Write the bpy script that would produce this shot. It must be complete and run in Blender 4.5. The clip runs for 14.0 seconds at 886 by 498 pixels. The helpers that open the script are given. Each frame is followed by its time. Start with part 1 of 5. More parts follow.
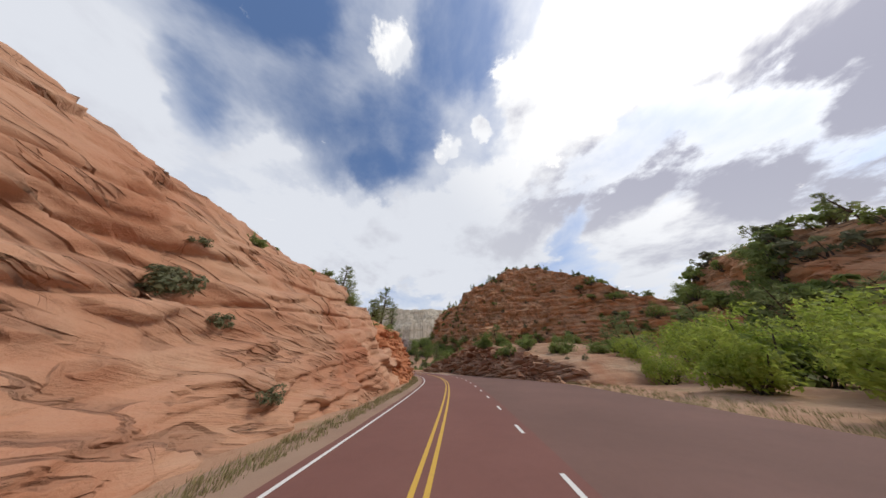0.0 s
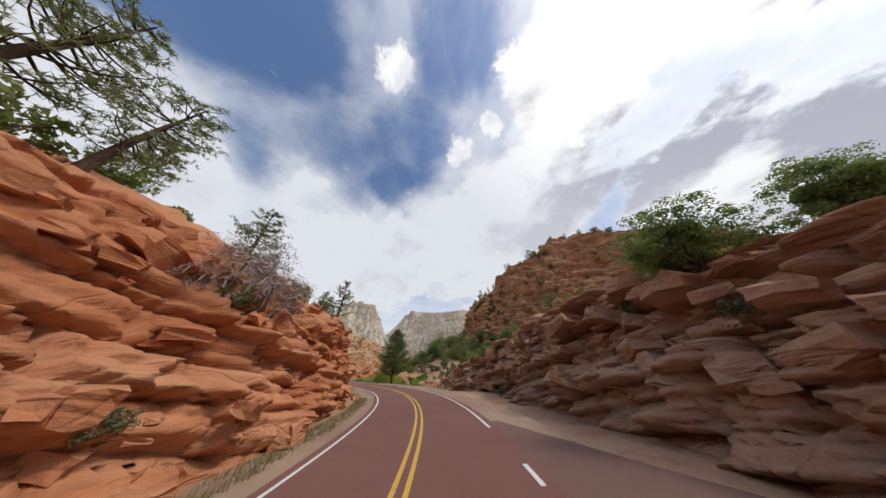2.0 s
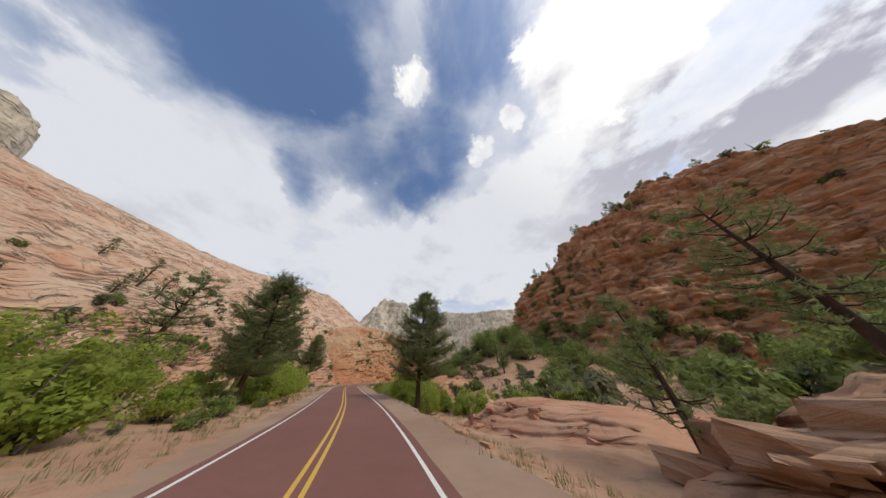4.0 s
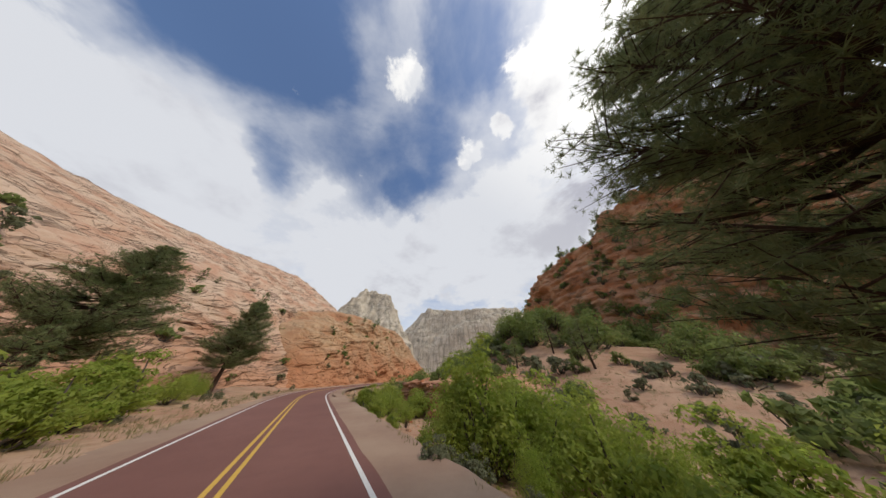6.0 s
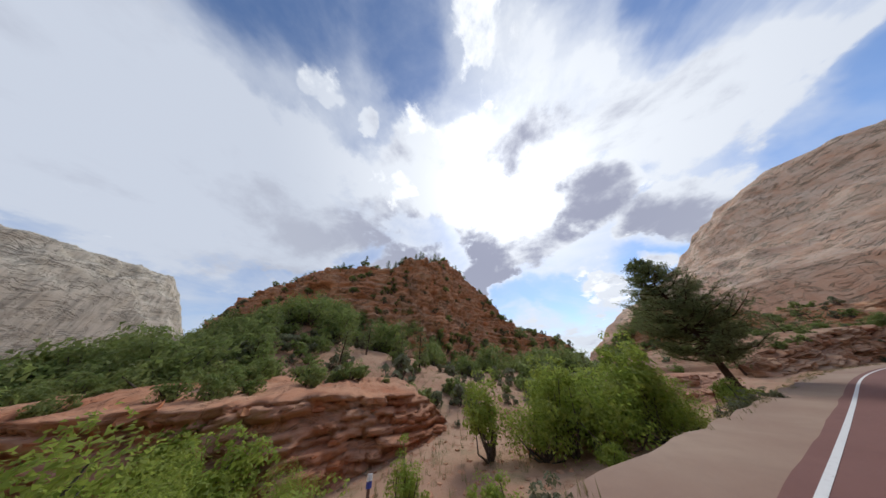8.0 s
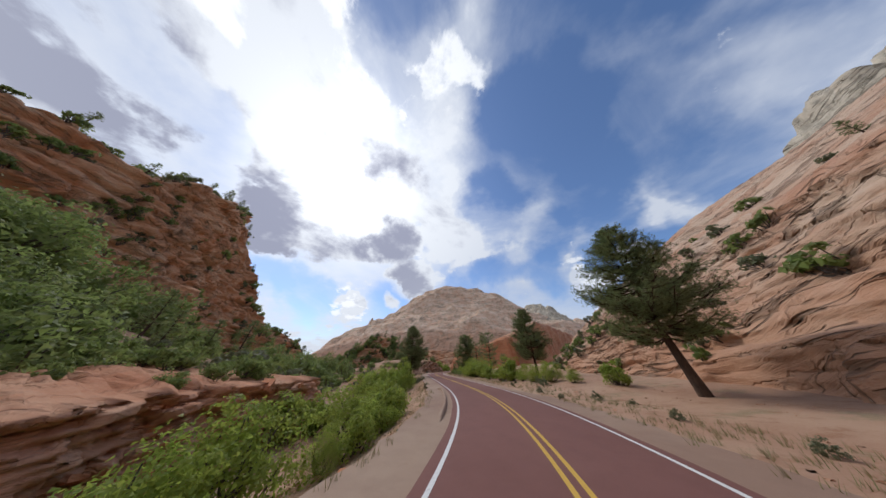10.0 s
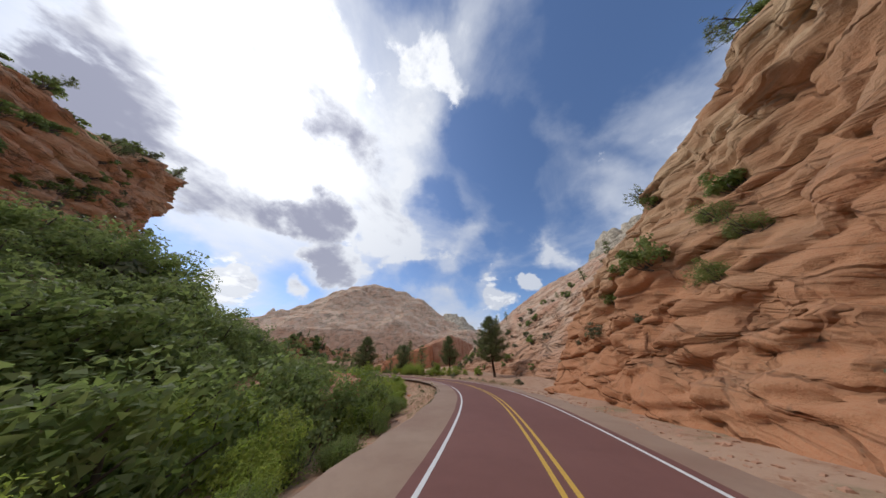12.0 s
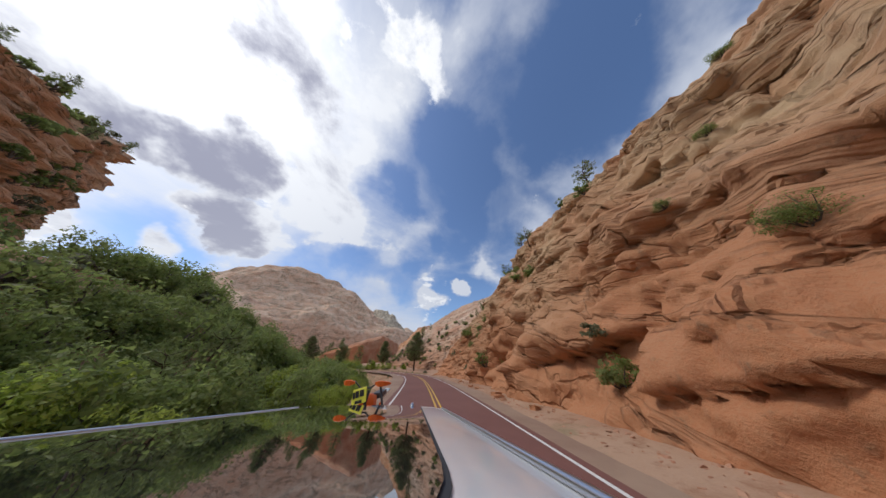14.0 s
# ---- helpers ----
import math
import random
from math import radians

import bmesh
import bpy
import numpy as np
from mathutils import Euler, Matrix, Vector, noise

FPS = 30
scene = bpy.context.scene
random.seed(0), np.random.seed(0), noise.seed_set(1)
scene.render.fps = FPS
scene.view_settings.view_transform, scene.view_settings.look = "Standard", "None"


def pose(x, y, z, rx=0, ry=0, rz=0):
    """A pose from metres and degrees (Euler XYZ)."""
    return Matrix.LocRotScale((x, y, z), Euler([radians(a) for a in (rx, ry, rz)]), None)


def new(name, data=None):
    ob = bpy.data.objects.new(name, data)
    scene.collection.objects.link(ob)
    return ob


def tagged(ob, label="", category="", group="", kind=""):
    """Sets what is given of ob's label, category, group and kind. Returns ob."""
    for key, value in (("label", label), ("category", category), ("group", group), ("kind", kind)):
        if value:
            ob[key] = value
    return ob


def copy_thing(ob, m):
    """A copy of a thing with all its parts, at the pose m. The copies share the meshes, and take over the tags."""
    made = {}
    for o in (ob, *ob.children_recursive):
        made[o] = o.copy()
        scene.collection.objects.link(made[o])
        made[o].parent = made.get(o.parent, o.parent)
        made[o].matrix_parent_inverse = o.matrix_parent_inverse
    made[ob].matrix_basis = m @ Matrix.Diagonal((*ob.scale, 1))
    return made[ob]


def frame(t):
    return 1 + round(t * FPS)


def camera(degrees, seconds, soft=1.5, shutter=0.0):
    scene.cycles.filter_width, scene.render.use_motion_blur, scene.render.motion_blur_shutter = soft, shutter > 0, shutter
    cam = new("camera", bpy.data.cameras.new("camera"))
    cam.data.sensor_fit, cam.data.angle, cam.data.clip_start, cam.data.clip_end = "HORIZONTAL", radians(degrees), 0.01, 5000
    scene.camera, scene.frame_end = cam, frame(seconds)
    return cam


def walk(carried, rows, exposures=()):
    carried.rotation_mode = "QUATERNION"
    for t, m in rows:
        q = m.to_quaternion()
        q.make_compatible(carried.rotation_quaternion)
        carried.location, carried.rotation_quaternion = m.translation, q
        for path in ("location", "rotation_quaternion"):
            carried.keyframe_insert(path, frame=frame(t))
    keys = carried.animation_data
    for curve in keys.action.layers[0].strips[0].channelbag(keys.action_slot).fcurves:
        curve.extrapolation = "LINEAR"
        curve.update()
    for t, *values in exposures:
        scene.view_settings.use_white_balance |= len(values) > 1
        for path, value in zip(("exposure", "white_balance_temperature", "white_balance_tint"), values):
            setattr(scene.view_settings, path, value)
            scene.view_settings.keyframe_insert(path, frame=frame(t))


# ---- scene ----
# ================= the road's line =================
# station (metres along the centre line) and heading (degrees, anticlockwise from +y)
BEND = ((-400, -20), (-60, -6), (0, -4), (12, -3), (25, 0), (45, 14), (60, 30), (72, 39), (86, 43), (100, 46), (131, 45), (142, 39), (160, 21),
        (178, 5), (190, -0.5), (205, -2.5), (225, -3.5), (260, -8), (330, -26), (420, -60))
S0, S1, DS = -400.0, 420.0, 0.5
ST = np.arange(S0, S1 + DS / 2, DS)
_h = np.interp(ST, [a for a, b in BEND], [b for a, b in BEND])
_k = np.ones(17) / 17
_h = np.convolve(np.pad(_h, 8, mode="edge"), _k, mode="valid")
HEAD = np.radians(_h)
CX = np.concatenate([[0], np.cumsum(-np.sin(HEAD[:-1]) * DS)])
CY = np.concatenate([[0], np.cumsum(np.cos(HEAD[:-1]) * DS)])
_i0 = int(round(-S0 / DS))
CX -= CX[_i0]
CY -= CY[_i0]


def road_at(s, d, z=0.0):
    """World place of station s, d metres to the right of the centre line."""
    x, y, h = np.interp(s, ST, CX), np.interp(s, ST, CY), np.interp(s, ST, HEAD)
    return Vector((float(x + d * math.cos(h)), float(y + d * math.sin(h)), z))


def road_heading(s):
    return math.degrees(np.interp(s, ST, HEAD))


# ================= camera =================
cam = camera(137.0, 14.0)
EYE = 2.05
# seconds, station, metres right of the centre line, yaw, pitch, roll
TRACK = (
    (0.0, 0.0, 0.9, 0.0, 33.4, -1.2), (0.5, 9.0, 1.0, 2.4, 33.6, -1.9), (1.0, 18.0, 1.1, 4.8, 33.9, -2.5), (1.5, 27.0, 1.2, 7.2, 34.3, -2.9),
    (2.0, 36.0, 1.2, 9.7, 34.8, -3.1), (2.5, 45.0, 1.2, 12.2, 35.2, -2.9), (3.3, 59.0, 1.2, 16.7, 35.7, -2.0), (4.2, 73.5, 1.2, 22.0, 36.2, -0.7),
    (5.0, 86.0, 1.2, 26.8, 36.4, 0.2), (5.3, 90.5, 1.2, 28.5, 36.3, 0.6), (5.5, 93.5, 1.2, 29.2, 36.2, 0.7), (5.7, 96.5, 1.2, 25.8, 36.1, 0.1), (6.0, 101.0, 1.2, 14.3, 35.9, -1.2),
    (6.5, 108.5, 1.2, -7.0, 35.8, -2.2), (7.0, 116.0, 1.2, -28.4, 35.5, -2.8), (7.5, 123.5, 1.2, -49.8, 35.3, -3.2), (8.0, 131.0, 1.2, -71.2, 35.0, -3.2),
    (8.5, 138.5, 1.2, -92.4, 34.7, -2.6), (9.0, 146.0, 1.2, -113.0, 34.3, -1.4), (9.6, 155.2, 1.2, -132.6, 34.2, -0.5), (10.2, 164.6, 1.2, -145.8, 34.3, -0.2), (10.9, 175.6, 1.2, -155.2, 34.4, -0.2),
    (11.5, 185.0, 1.2, -161.5, 34.5, -0.1), (12.0, 193.0, 1.2, -166.8, 34.5, 0.1), (12.5, 201.0, 1.2, -172.2, 34.4, 0.4), (13.0, 209.0, 1.2, -177.5, 34.3, 0.7),
    (13.5, 217.0, 1.2, -182.9, 34.2, 1.1), (14.0, 225.0, 1.2, -188.3, 33.9, 1.3))
PATH = [(t, pose(*road_at(s, d, EYE), 90 + p, 0, yaw) @ pose(0, 0, 0, 0, 0, r)) for t, s, d, yaw, p, r in TRACK]
walk(cam, PATH, ((0.0, 0.12, 6700, 10), (5.5, 0.05, 6850, 10), (7.0, -0.02, 6600, 10), (8.5, -0.15, 6100, 10), (11.5, -0.17, 6250, 11), (14.0, -0.14, 6300, 11)))

# ================= sky and sun =================
SUN_EL, SUN_AZ = 49.0, -101.0          # degrees; azimuth anticlockwise from +y

# gaps of blue: azimuth, elevation, inner and outer radius, amount
SKY_BLUE = ((88, 52, 6, 20, -0.10), (70, 60, 5, 18, -0.10), (50, 53, 4, 14, -0.11), (33, 51, 2, 9, -0.10), (24, 66, 4, 14, -0.11), (76, 42, 2, 8, -0.12), (-30, 82, 4, 12, -0.14), (20, 55, 2, 8, -0.07), (106, 58, 4, 18, -0.18), (122, 46, 3, 13, -0.16),
            (178, 58, 6, 20, -0.24), (-164, 46, 4, 13, -0.18), (150, 46, 4, 14, -0.18), (165, 37, 4, 11, -0.18), (180, 33, 3, 9, -0.15), (145, 68, 5, 20, -0.20), (-160, 27, 2, 8, -0.18), (-173, 24, 2, 9, -0.20), (148, 31, 2, 8, -0.14),
            (-103, 15, 2, 9, -0.26), (-93, 15, 2, 8, -0.20), (165, 17, 6, 15, -0.18), (-150, 18, 3, 10, -0.14), (-125, 12, 4, 12, -0.18))
# banks of cloud
SKY_WHITE = ((92, 28, 5, 20, 0.12), (66, 44, 1, 6, 0.07), (38, 28, 6, 20, 0.14), (14, 36, 6, 18, 0.14), (122, 28, 4, 14, 0.09), (-5, 34, 6, 20, 0.12), (-25, 42, 6, 18, 0.12), (-51, 55, 6, 16, 0.13), (-70, 57, 6, 18, 0.15), (-100, 48, 10, 24, 0.17),
             (-144, 39, 3, 11, 0.16), (157, 28, 1, 6, 0.14), (117, 44, 3, 10, 0.12), (-60, 20, 6, 20, 0.12), (55, 78, 1, 3.6, 0.13), (-3, 61, 1, 4, 0.14), (-24, 66, 1, 4, 0.14), (176, 19, 1, 4.5, 0.40), (165, 20, 1, 3.5, 0.38), (172, 17, 1, 3.5, 0.26),
             (-113, 14.5, 1, 4.5, 0.40), (-125, 15, 1, 3.5, 0.32), (-133, 76, 1, 4, 0.14), (179, 79.5, 1, 4, 0.14), (-121, 36, 2, 9, 0.22), (-131, 24, 2, 8, 0.22), (-88, 27, 3, 10, 0.14))
# small torn puffs: azimuth, elevation, inner and outer radius
SKY_TORN = ((55, 78, 1, 7), (-3, 61, 1, 7), (-24, 66, 2, 8), (-133, 76, 3, 12), (179, 79, 2, 9), (176, 19, 3, 9), (-113, 14, 2, 8), (-62, 67, 5, 16), (-45, 52, 3, 10))
# dark undersides: azimuth, elevation, inner and outer radius, amount
SKY_DARK = ((-121, 35.5, 3, 9, 0.85), (-131, 23, 2, 8, 0.75), (-76, 31, 4, 16, 0.62), (-70, 36, 3, 12, 0.35), (-88, 24, 3, 11, 0.6), (-46, 42, 4, 14, 0.7), (-24, 39, 3, 12, 0.6), (-60, 37, 4, 12, 0.6), (-8, 36, 2, 9, 0.35), (-30, 27, 3, 12, 0.4), (25, 30, 3, 12, 0.3), (14.5, 21, 1, 5, 0.4),
            (-87, 28, 6, 18, 0.4), (-76, 22, 6, 16, 0.4), (-62, 24, 5, 15, 0.4), (-56, 35, 4, 12, 0.3))


def heaven(az, el):
    a, e = radians(az), radians(el)
    return (-math.sin(a) * math.cos(e), math.cos(a) * math.cos(e), math.sin(e))


world = bpy.data.worlds.new("sky")
scene.world = world
world.use_nodes = True
wt = world.node_tree
wt.nodes.clear()


def wnode(kind, **inputs):
    n = wt.nodes.new(kind)
    for k, v in inputs.items():
        i = n.inputs[int(k[1:])] if k[0] == "i" and k[1:].isdigit() else n.inputs[k]
        if hasattr(v, "is_output"):
            wt.links.new(v, i)
        else:
            i.default_value = v
    return n


def wmath(op, a, b=0.0, c=0.0, clamp=False):
    n = wnode("ShaderNodeMath", i0=a, i1=b, i2=c)
    n.operation, n.use_clamp = op, clamp
    return n.outputs[0]


def wvec(op, a, b=(0, 0, 0)):
    n = wnode("ShaderNodeVectorMath", i0=a, i1=b)
    n.operation = op
    return n


def wsmooth(x, lo, hi):
    n = wnode("ShaderNodeMapRange", i0=x, i1=lo, i2=hi, i3=0.0, i4=1.0)
    n.interpolation_type = "SMOOTHSTEP"
    return n.outputs[0]


def wnoise(vec, scale, detail=6.0, rough=0.55, distort=0.0):
    n = wnode("ShaderNodeTexNoise", Vector=vec, Scale=scale, Detail=detail, Roughness=rough, Distortion=distort)
    return n.outputs[0]


def wmix(f, a, b):
    n = wt.nodes.new("ShaderNodeMix")
    n.data_type = "RGBA"
    for i, v in ((0, f), (6, a), (7, b)):
        if hasattr(v, "is_output"):
            wt.links.new(v, n.inputs[i])
        else:
            n.inputs[i].default_value = v
    return n.outputs[2]


sky = wt.nodes.new("ShaderNodeTexSky")
sky.sky_type = "NISHITA"
sky.sun_disc = False
sky.sun_elevation = radians(SUN_EL)
sky.sun_rotation = radians(-SUN_AZ)
sky.dust_density, sky.ozone_density = 0.6, 2.0
direction = wvec("NORMALIZE", wt.nodes.new("ShaderNodeTexCoord").outputs["Generated"]).outputs[0]
sep = wnode("ShaderNodeSeparateXYZ", i0=direction)
up = wmath("MAXIMUM", sep.outputs[2], 0.0)
flat_dir = wnode("ShaderNodeCombineXYZ", i0=wmath("DIVIDE", sep.outputs[0], wmath("ADD", up, 0.22)), i1=wmath("DIVIDE", sep.outputs[1], wmath("ADD", up, 0.22)), i2=0.0).outputs[0]


# how much cloud: a broad overcast with gaps of blue
wild = wvec("MULTIPLY_ADD", wnode("ShaderNodeTexNoise", Vector=direction, Scale=3.0, Detail=5.0, Roughness=0.6).outputs[1], (0.34, 0.34, 0.34))
wild.inputs[2].default_value = (-0.17, -0.17, -0.17)
ragged = wvec("NORMALIZE", wvec("ADD", direction, wild.outputs[0]).outputs[0]).outputs[0]


def toward(az, el, near, far):
    """1 close to a direction of the sky, 0 beyond, with a ragged edge; angles in degrees."""
    d = wvec("DOT_PRODUCT", ragged, heaven(az, el)).outputs["Value"]
    return wsmooth(d, math.cos(radians(far)), math.cos(radians(near)))


cover = 0.545
for az, el, near, far, amount in SKY_BLUE + SKY_WHITE:
    cover = wmath("ADD", cover, wmath("MULTIPLY", toward(az, el, near, far), amount))
shade = 0.0
for az, el, near, far, amount in SKY_DARK:
    shade = wmath("ADD", shade, wmath("MULTIPLY", toward(az, el, near, far), amount))
torn_where = 0.0
for az, el, near, far in SKY_TORN:
    torn_where = wmath("MAXIMUM", torn_where, toward(az, el, near, far))
broad = wnoise(flat_dir, 0.8, 4, 0.55, 0.6)
puffs = wnoise(flat_dir, 2.4, 10, 0.62, 0.15)
wisps = wnoise(flat_dir, 1.3, 9, 0.6, 0.5)
density = wmath("ADD", wmath("MULTIPLY", broad, 0.5), wmath("MULTIPLY", puffs, 0.5))
veil = wmath("ADD", wmath("MULTIPLY", broad, 0.4), wmath("MULTIPLY", wisps, 0.6))
thick = wsmooth(wmath("ADD", wmath("ADD", density, cover), wmath("MULTIPLY", wnoise(flat_dir, 8.0, 6, 0.65), 0.12)), 1.105, 1.175)
thin = wmath("MULTIPLY", wsmooth(wmath("ADD", veil, cover), 0.80, 1.14), 0.85)
body = wsmooth(wmath("ADD", wnoise(wvec("ADD", flat_dir, (0.3, 0.1, 0.0)).outputs[0], 1.9, 9, 0.6, 0.2), wmath("MULTIPLY", shade, 0.26)), 0.52, 0.74)
sunny = wvec("DOT_PRODUCT", direction, heaven(SUN_AZ, SUN_EL)).outputs["Value"]
halo = wsmooth(sunny, math.cos(radians(62)), 1.0)
glow = wmath("POWER", wmath("MAXIMUM", sunny, 0.0), 30.0)
blue = wvec("MULTIPLY", sky.outputs[0], (0.125, 0.135, 0.150)).outputs[0]
white = wmix(halo, (0.67, 0.71, 0.79, 1), (1.0, 1.02, 1.05, 1))
grey = wmix(halo, (0.50, 0.52, 0.60, 1), (0.29, 0.30, 0.42, 1))
cloud = wmix(wmath("MULTIPLY", body, 0.85), white, grey)
colour = wmix(thin, blue, white)
colour = wmix(thick, colour, cloud)
torn = wmath("MULTIPLY", wsmooth(wmath("ADD", wnoise(flat_dir, 4.6, 10, 0.62, 0.2), wmath("MULTIPLY", torn_where, 0.16)), 0.66, 0.76), 0.9)
colour = wmix(torn, colour, wmix(halo, (0.9, 0.92, 0.95, 1), (1.25, 1.25, 1.25, 1)))
bright = wmath("MULTIPLY", wmath("MULTIPLY", glow, wmath("SUBTRACT", 1.1, wmath("MULTIPLY", wmath("MULTIPLY", body, thick), 0.95))), 0.8)
colour = wvec("ADD", colour, wnode("ShaderNodeCombineXYZ", i0=bright, i1=bright, i2=wmath("MULTIPLY", bright, 0.97)).outputs[0]).outputs[0]
bg = wnode("ShaderNodeBackground", Color=colour, Strength=1.0)
wo = wt.nodes.new("ShaderNodeOutputWorld")
wt.links.new(bg.outputs[0], wo.inputs[0])

lamp = bpy.data.lights.new("sun", "SUN")
lamp.energy, lamp.angle, lamp.color = 1.5, radians(9), (1.0, 0.95, 0.87)
sun = new("sun", lamp)
sun.matrix_world = pose(0, 0, 200, 90 - SUN_EL, 0, SUN_AZ + 180)


# ================= materials =================
def material(name):
    m = bpy.data.materials.new(name)
    m.use_nodes = True
    nt = m.node_tree
    nt.nodes.clear()
    out = nt.nodes.new("ShaderNodeOutputMaterial")
    b = nt.nodes.new("ShaderNodeBsdfPrincipled")
    b.inputs["Specular IOR Level"].default_value = 0.25
    nt.links.new(b.outputs[0], out.inputs[0])
    return m, nt, b


class Nodes:
    """Short ways to add nodes to one material."""

    def __init__(self, nt):
        self.nt = nt
        self.position = nt.nodes.new("ShaderNodeNewGeometry").outputs["Position"]

    def put(self, kind, **inputs):
        n = self.nt.nodes.new(kind)
        for k, v in inputs.items():
            i = n.inputs[int(k[1:])] if k[0] == "i" and k[1:].isdigit() else n.inputs[k]
            if hasattr(v, "is_output"):
                self.nt.links.new(v, i)
            else:
                i.default_value = v
        return n

    def scaled(self, v, by):
        n = self.put("ShaderNodeVectorMath", i0=v, i1=by)
        n.operation = "MULTIPLY"
        return n.outputs[0]

    def add(self, v, w):
        n = self.put("ShaderNodeVectorMath", i0=v, i1=w)
        return n.outputs[0]

    def noise(self, v, scale, detail=5.0, rough=0.55, distort=0.0):
        return self.put("ShaderNodeTexNoise", Vector=v, Scale=scale, Detail=detail, Roughness=rough, Distortion=distort).outputs[0]

    def math(self, op, a, b=0.0, clamp=False):
        n = self.put("ShaderNodeMath", i0=a, i1=b)
        n.operation, n.use_clamp = op, clamp
        return n.outputs[0]

    def step(self, x, lo, hi, a=0.0, b=1.0):
        return self.put("ShaderNodeMapRange", i0=x, i1=lo, i2=hi, i3=a, i4=b).outputs[0]

    def mix(self, f, a, b, blend="MIX"):
        n = self.nt.nodes.new("ShaderNodeMix")
        n.data_type, n.blend_type = "RGBA", blend
        for i, v in ((0, f), (6, a), (7, b)):
            if hasattr(v, "is_output"):
                self.nt.links.new(v, n.inputs[i])
            else:
                n.inputs[i].default_value = (*v, 1) if isinstance(v, tuple) and len(v) == 3 else v
        return n.outputs[2]

    def bump(self, h, strength, distance):
        return self.put("ShaderNodeBump", Height=h, Strength=strength, Distance=distance).outputs[0]

    def xyz(self, v):
        return self.put("ShaderNodeSeparateXYZ", i0=v).outputs


def sandstone(name, light, mid, dark, stain, size=1.0, dip=0.12, streak=0.4, crack=0.5, crust=0.25, deep=0.28, wave=9.0, bands=0.45, low=None, lines=1.0, flute=0.55, upright=0.6, calm=0.0):
    m, nt, b = material(name)
    k = Nodes(nt)
    p = k.position
    warp = k.noise(p, 0.06 / size, 3)
    x, y, z = k.xyz(p)
    zz = k.math("ADD", z, k.math("ADD", k.math("MULTIPLY", y, dip), k.math("MULTIPLY", warp, wave * size)))
    layered = k.put("ShaderNodeCombineXYZ", i0=k.math("MULTIPLY", x, 0.05), i1=k.math("MULTIPLY", y, 0.05), i2=zz).outputs[0]
    beds = k.noise(layered, 1.1 / size, 6, 0.7)
    thinbeds = k.noise(layered, 5.5 / size, 4, 0.65)
    patches = k.noise(p, 0.17 / size, 5, 0.6)
    grain = k.noise(p, 9.0, 4, 0.7)
    rough_bed = k.step(k.noise(k.add(p, (11.0, 3.0, 7.0)), 0.11 / size, 4, 0.6), 0.46, 0.6, 1.0 - calm, 1.0)   # smooth faces between bedded stretches
    c = k.mix(k.step(beds, 0.36, 0.64), mid, light)
    c = k.mix(k.step(patches, 0.44, 0.68), c, dark)
    c = k.mix(k.math("MULTIPLY", k.math("MULTIPLY", k.step(thinbeds, 0.56, 0.72), bands), rough_bed), c, dark)
    tall = k.noise(k.scaled(p, (1.0, 1.0, 0.09)), 0.55 / size, 6, 0.65)
    c = k.mix(k.math("MULTIPLY", k.step(tall, flute, flute + 0.2), streak), c, stain)
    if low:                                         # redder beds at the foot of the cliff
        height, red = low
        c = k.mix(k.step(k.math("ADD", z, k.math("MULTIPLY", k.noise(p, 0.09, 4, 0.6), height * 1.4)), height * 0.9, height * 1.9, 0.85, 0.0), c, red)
    lichen = k.noise(p, 1.6, 6, 0.72)
    c = k.mix(k.math("MULTIPLY", k.step(lichen, 0.58, 0.7), crust), c, stain)
    c = k.mix(k.step(grain, 0.3, 0.75, 0.0, 0.3), c, light)
    joints = k.put("ShaderNodeTexVoronoi", Vector=k.add(k.scaled(layered, (7.0, 7.0, 1.0)), k.scaled(k.put("ShaderNodeTexNoise", Vector=p, Scale=0.5, Detail=3.0).outputs[1], (1.6, 1.6, 1.6))), Scale=0.55 / size)
    joints.feature = "DISTANCE_TO_EDGE"
    gap = k.step(joints.outputs["Distance"], 0.0, 0.035)
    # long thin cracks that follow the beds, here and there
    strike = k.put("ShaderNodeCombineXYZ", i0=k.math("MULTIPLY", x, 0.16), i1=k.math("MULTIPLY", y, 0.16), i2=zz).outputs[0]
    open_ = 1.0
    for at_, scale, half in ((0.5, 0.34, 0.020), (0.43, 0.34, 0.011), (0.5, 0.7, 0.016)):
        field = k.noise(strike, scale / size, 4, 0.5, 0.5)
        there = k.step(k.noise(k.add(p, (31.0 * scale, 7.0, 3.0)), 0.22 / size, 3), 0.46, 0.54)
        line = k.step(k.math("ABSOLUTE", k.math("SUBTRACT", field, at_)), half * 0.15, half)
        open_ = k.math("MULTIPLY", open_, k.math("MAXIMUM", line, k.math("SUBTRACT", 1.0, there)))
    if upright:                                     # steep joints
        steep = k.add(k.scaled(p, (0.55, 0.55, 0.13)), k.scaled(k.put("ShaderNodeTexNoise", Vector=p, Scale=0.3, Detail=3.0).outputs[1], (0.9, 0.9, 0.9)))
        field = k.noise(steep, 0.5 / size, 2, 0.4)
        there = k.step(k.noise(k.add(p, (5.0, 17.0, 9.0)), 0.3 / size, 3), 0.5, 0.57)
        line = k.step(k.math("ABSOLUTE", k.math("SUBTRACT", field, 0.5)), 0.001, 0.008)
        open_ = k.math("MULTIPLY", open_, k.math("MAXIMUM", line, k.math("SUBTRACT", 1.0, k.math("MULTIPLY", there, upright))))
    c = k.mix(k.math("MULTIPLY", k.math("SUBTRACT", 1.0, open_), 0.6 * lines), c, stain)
    nt.links.new(c, b.inputs["Base Color"])
    b.inputs["Roughness"].default_value = 0.92
    b.inputs["Specular IOR Level"].default_value = 0.12
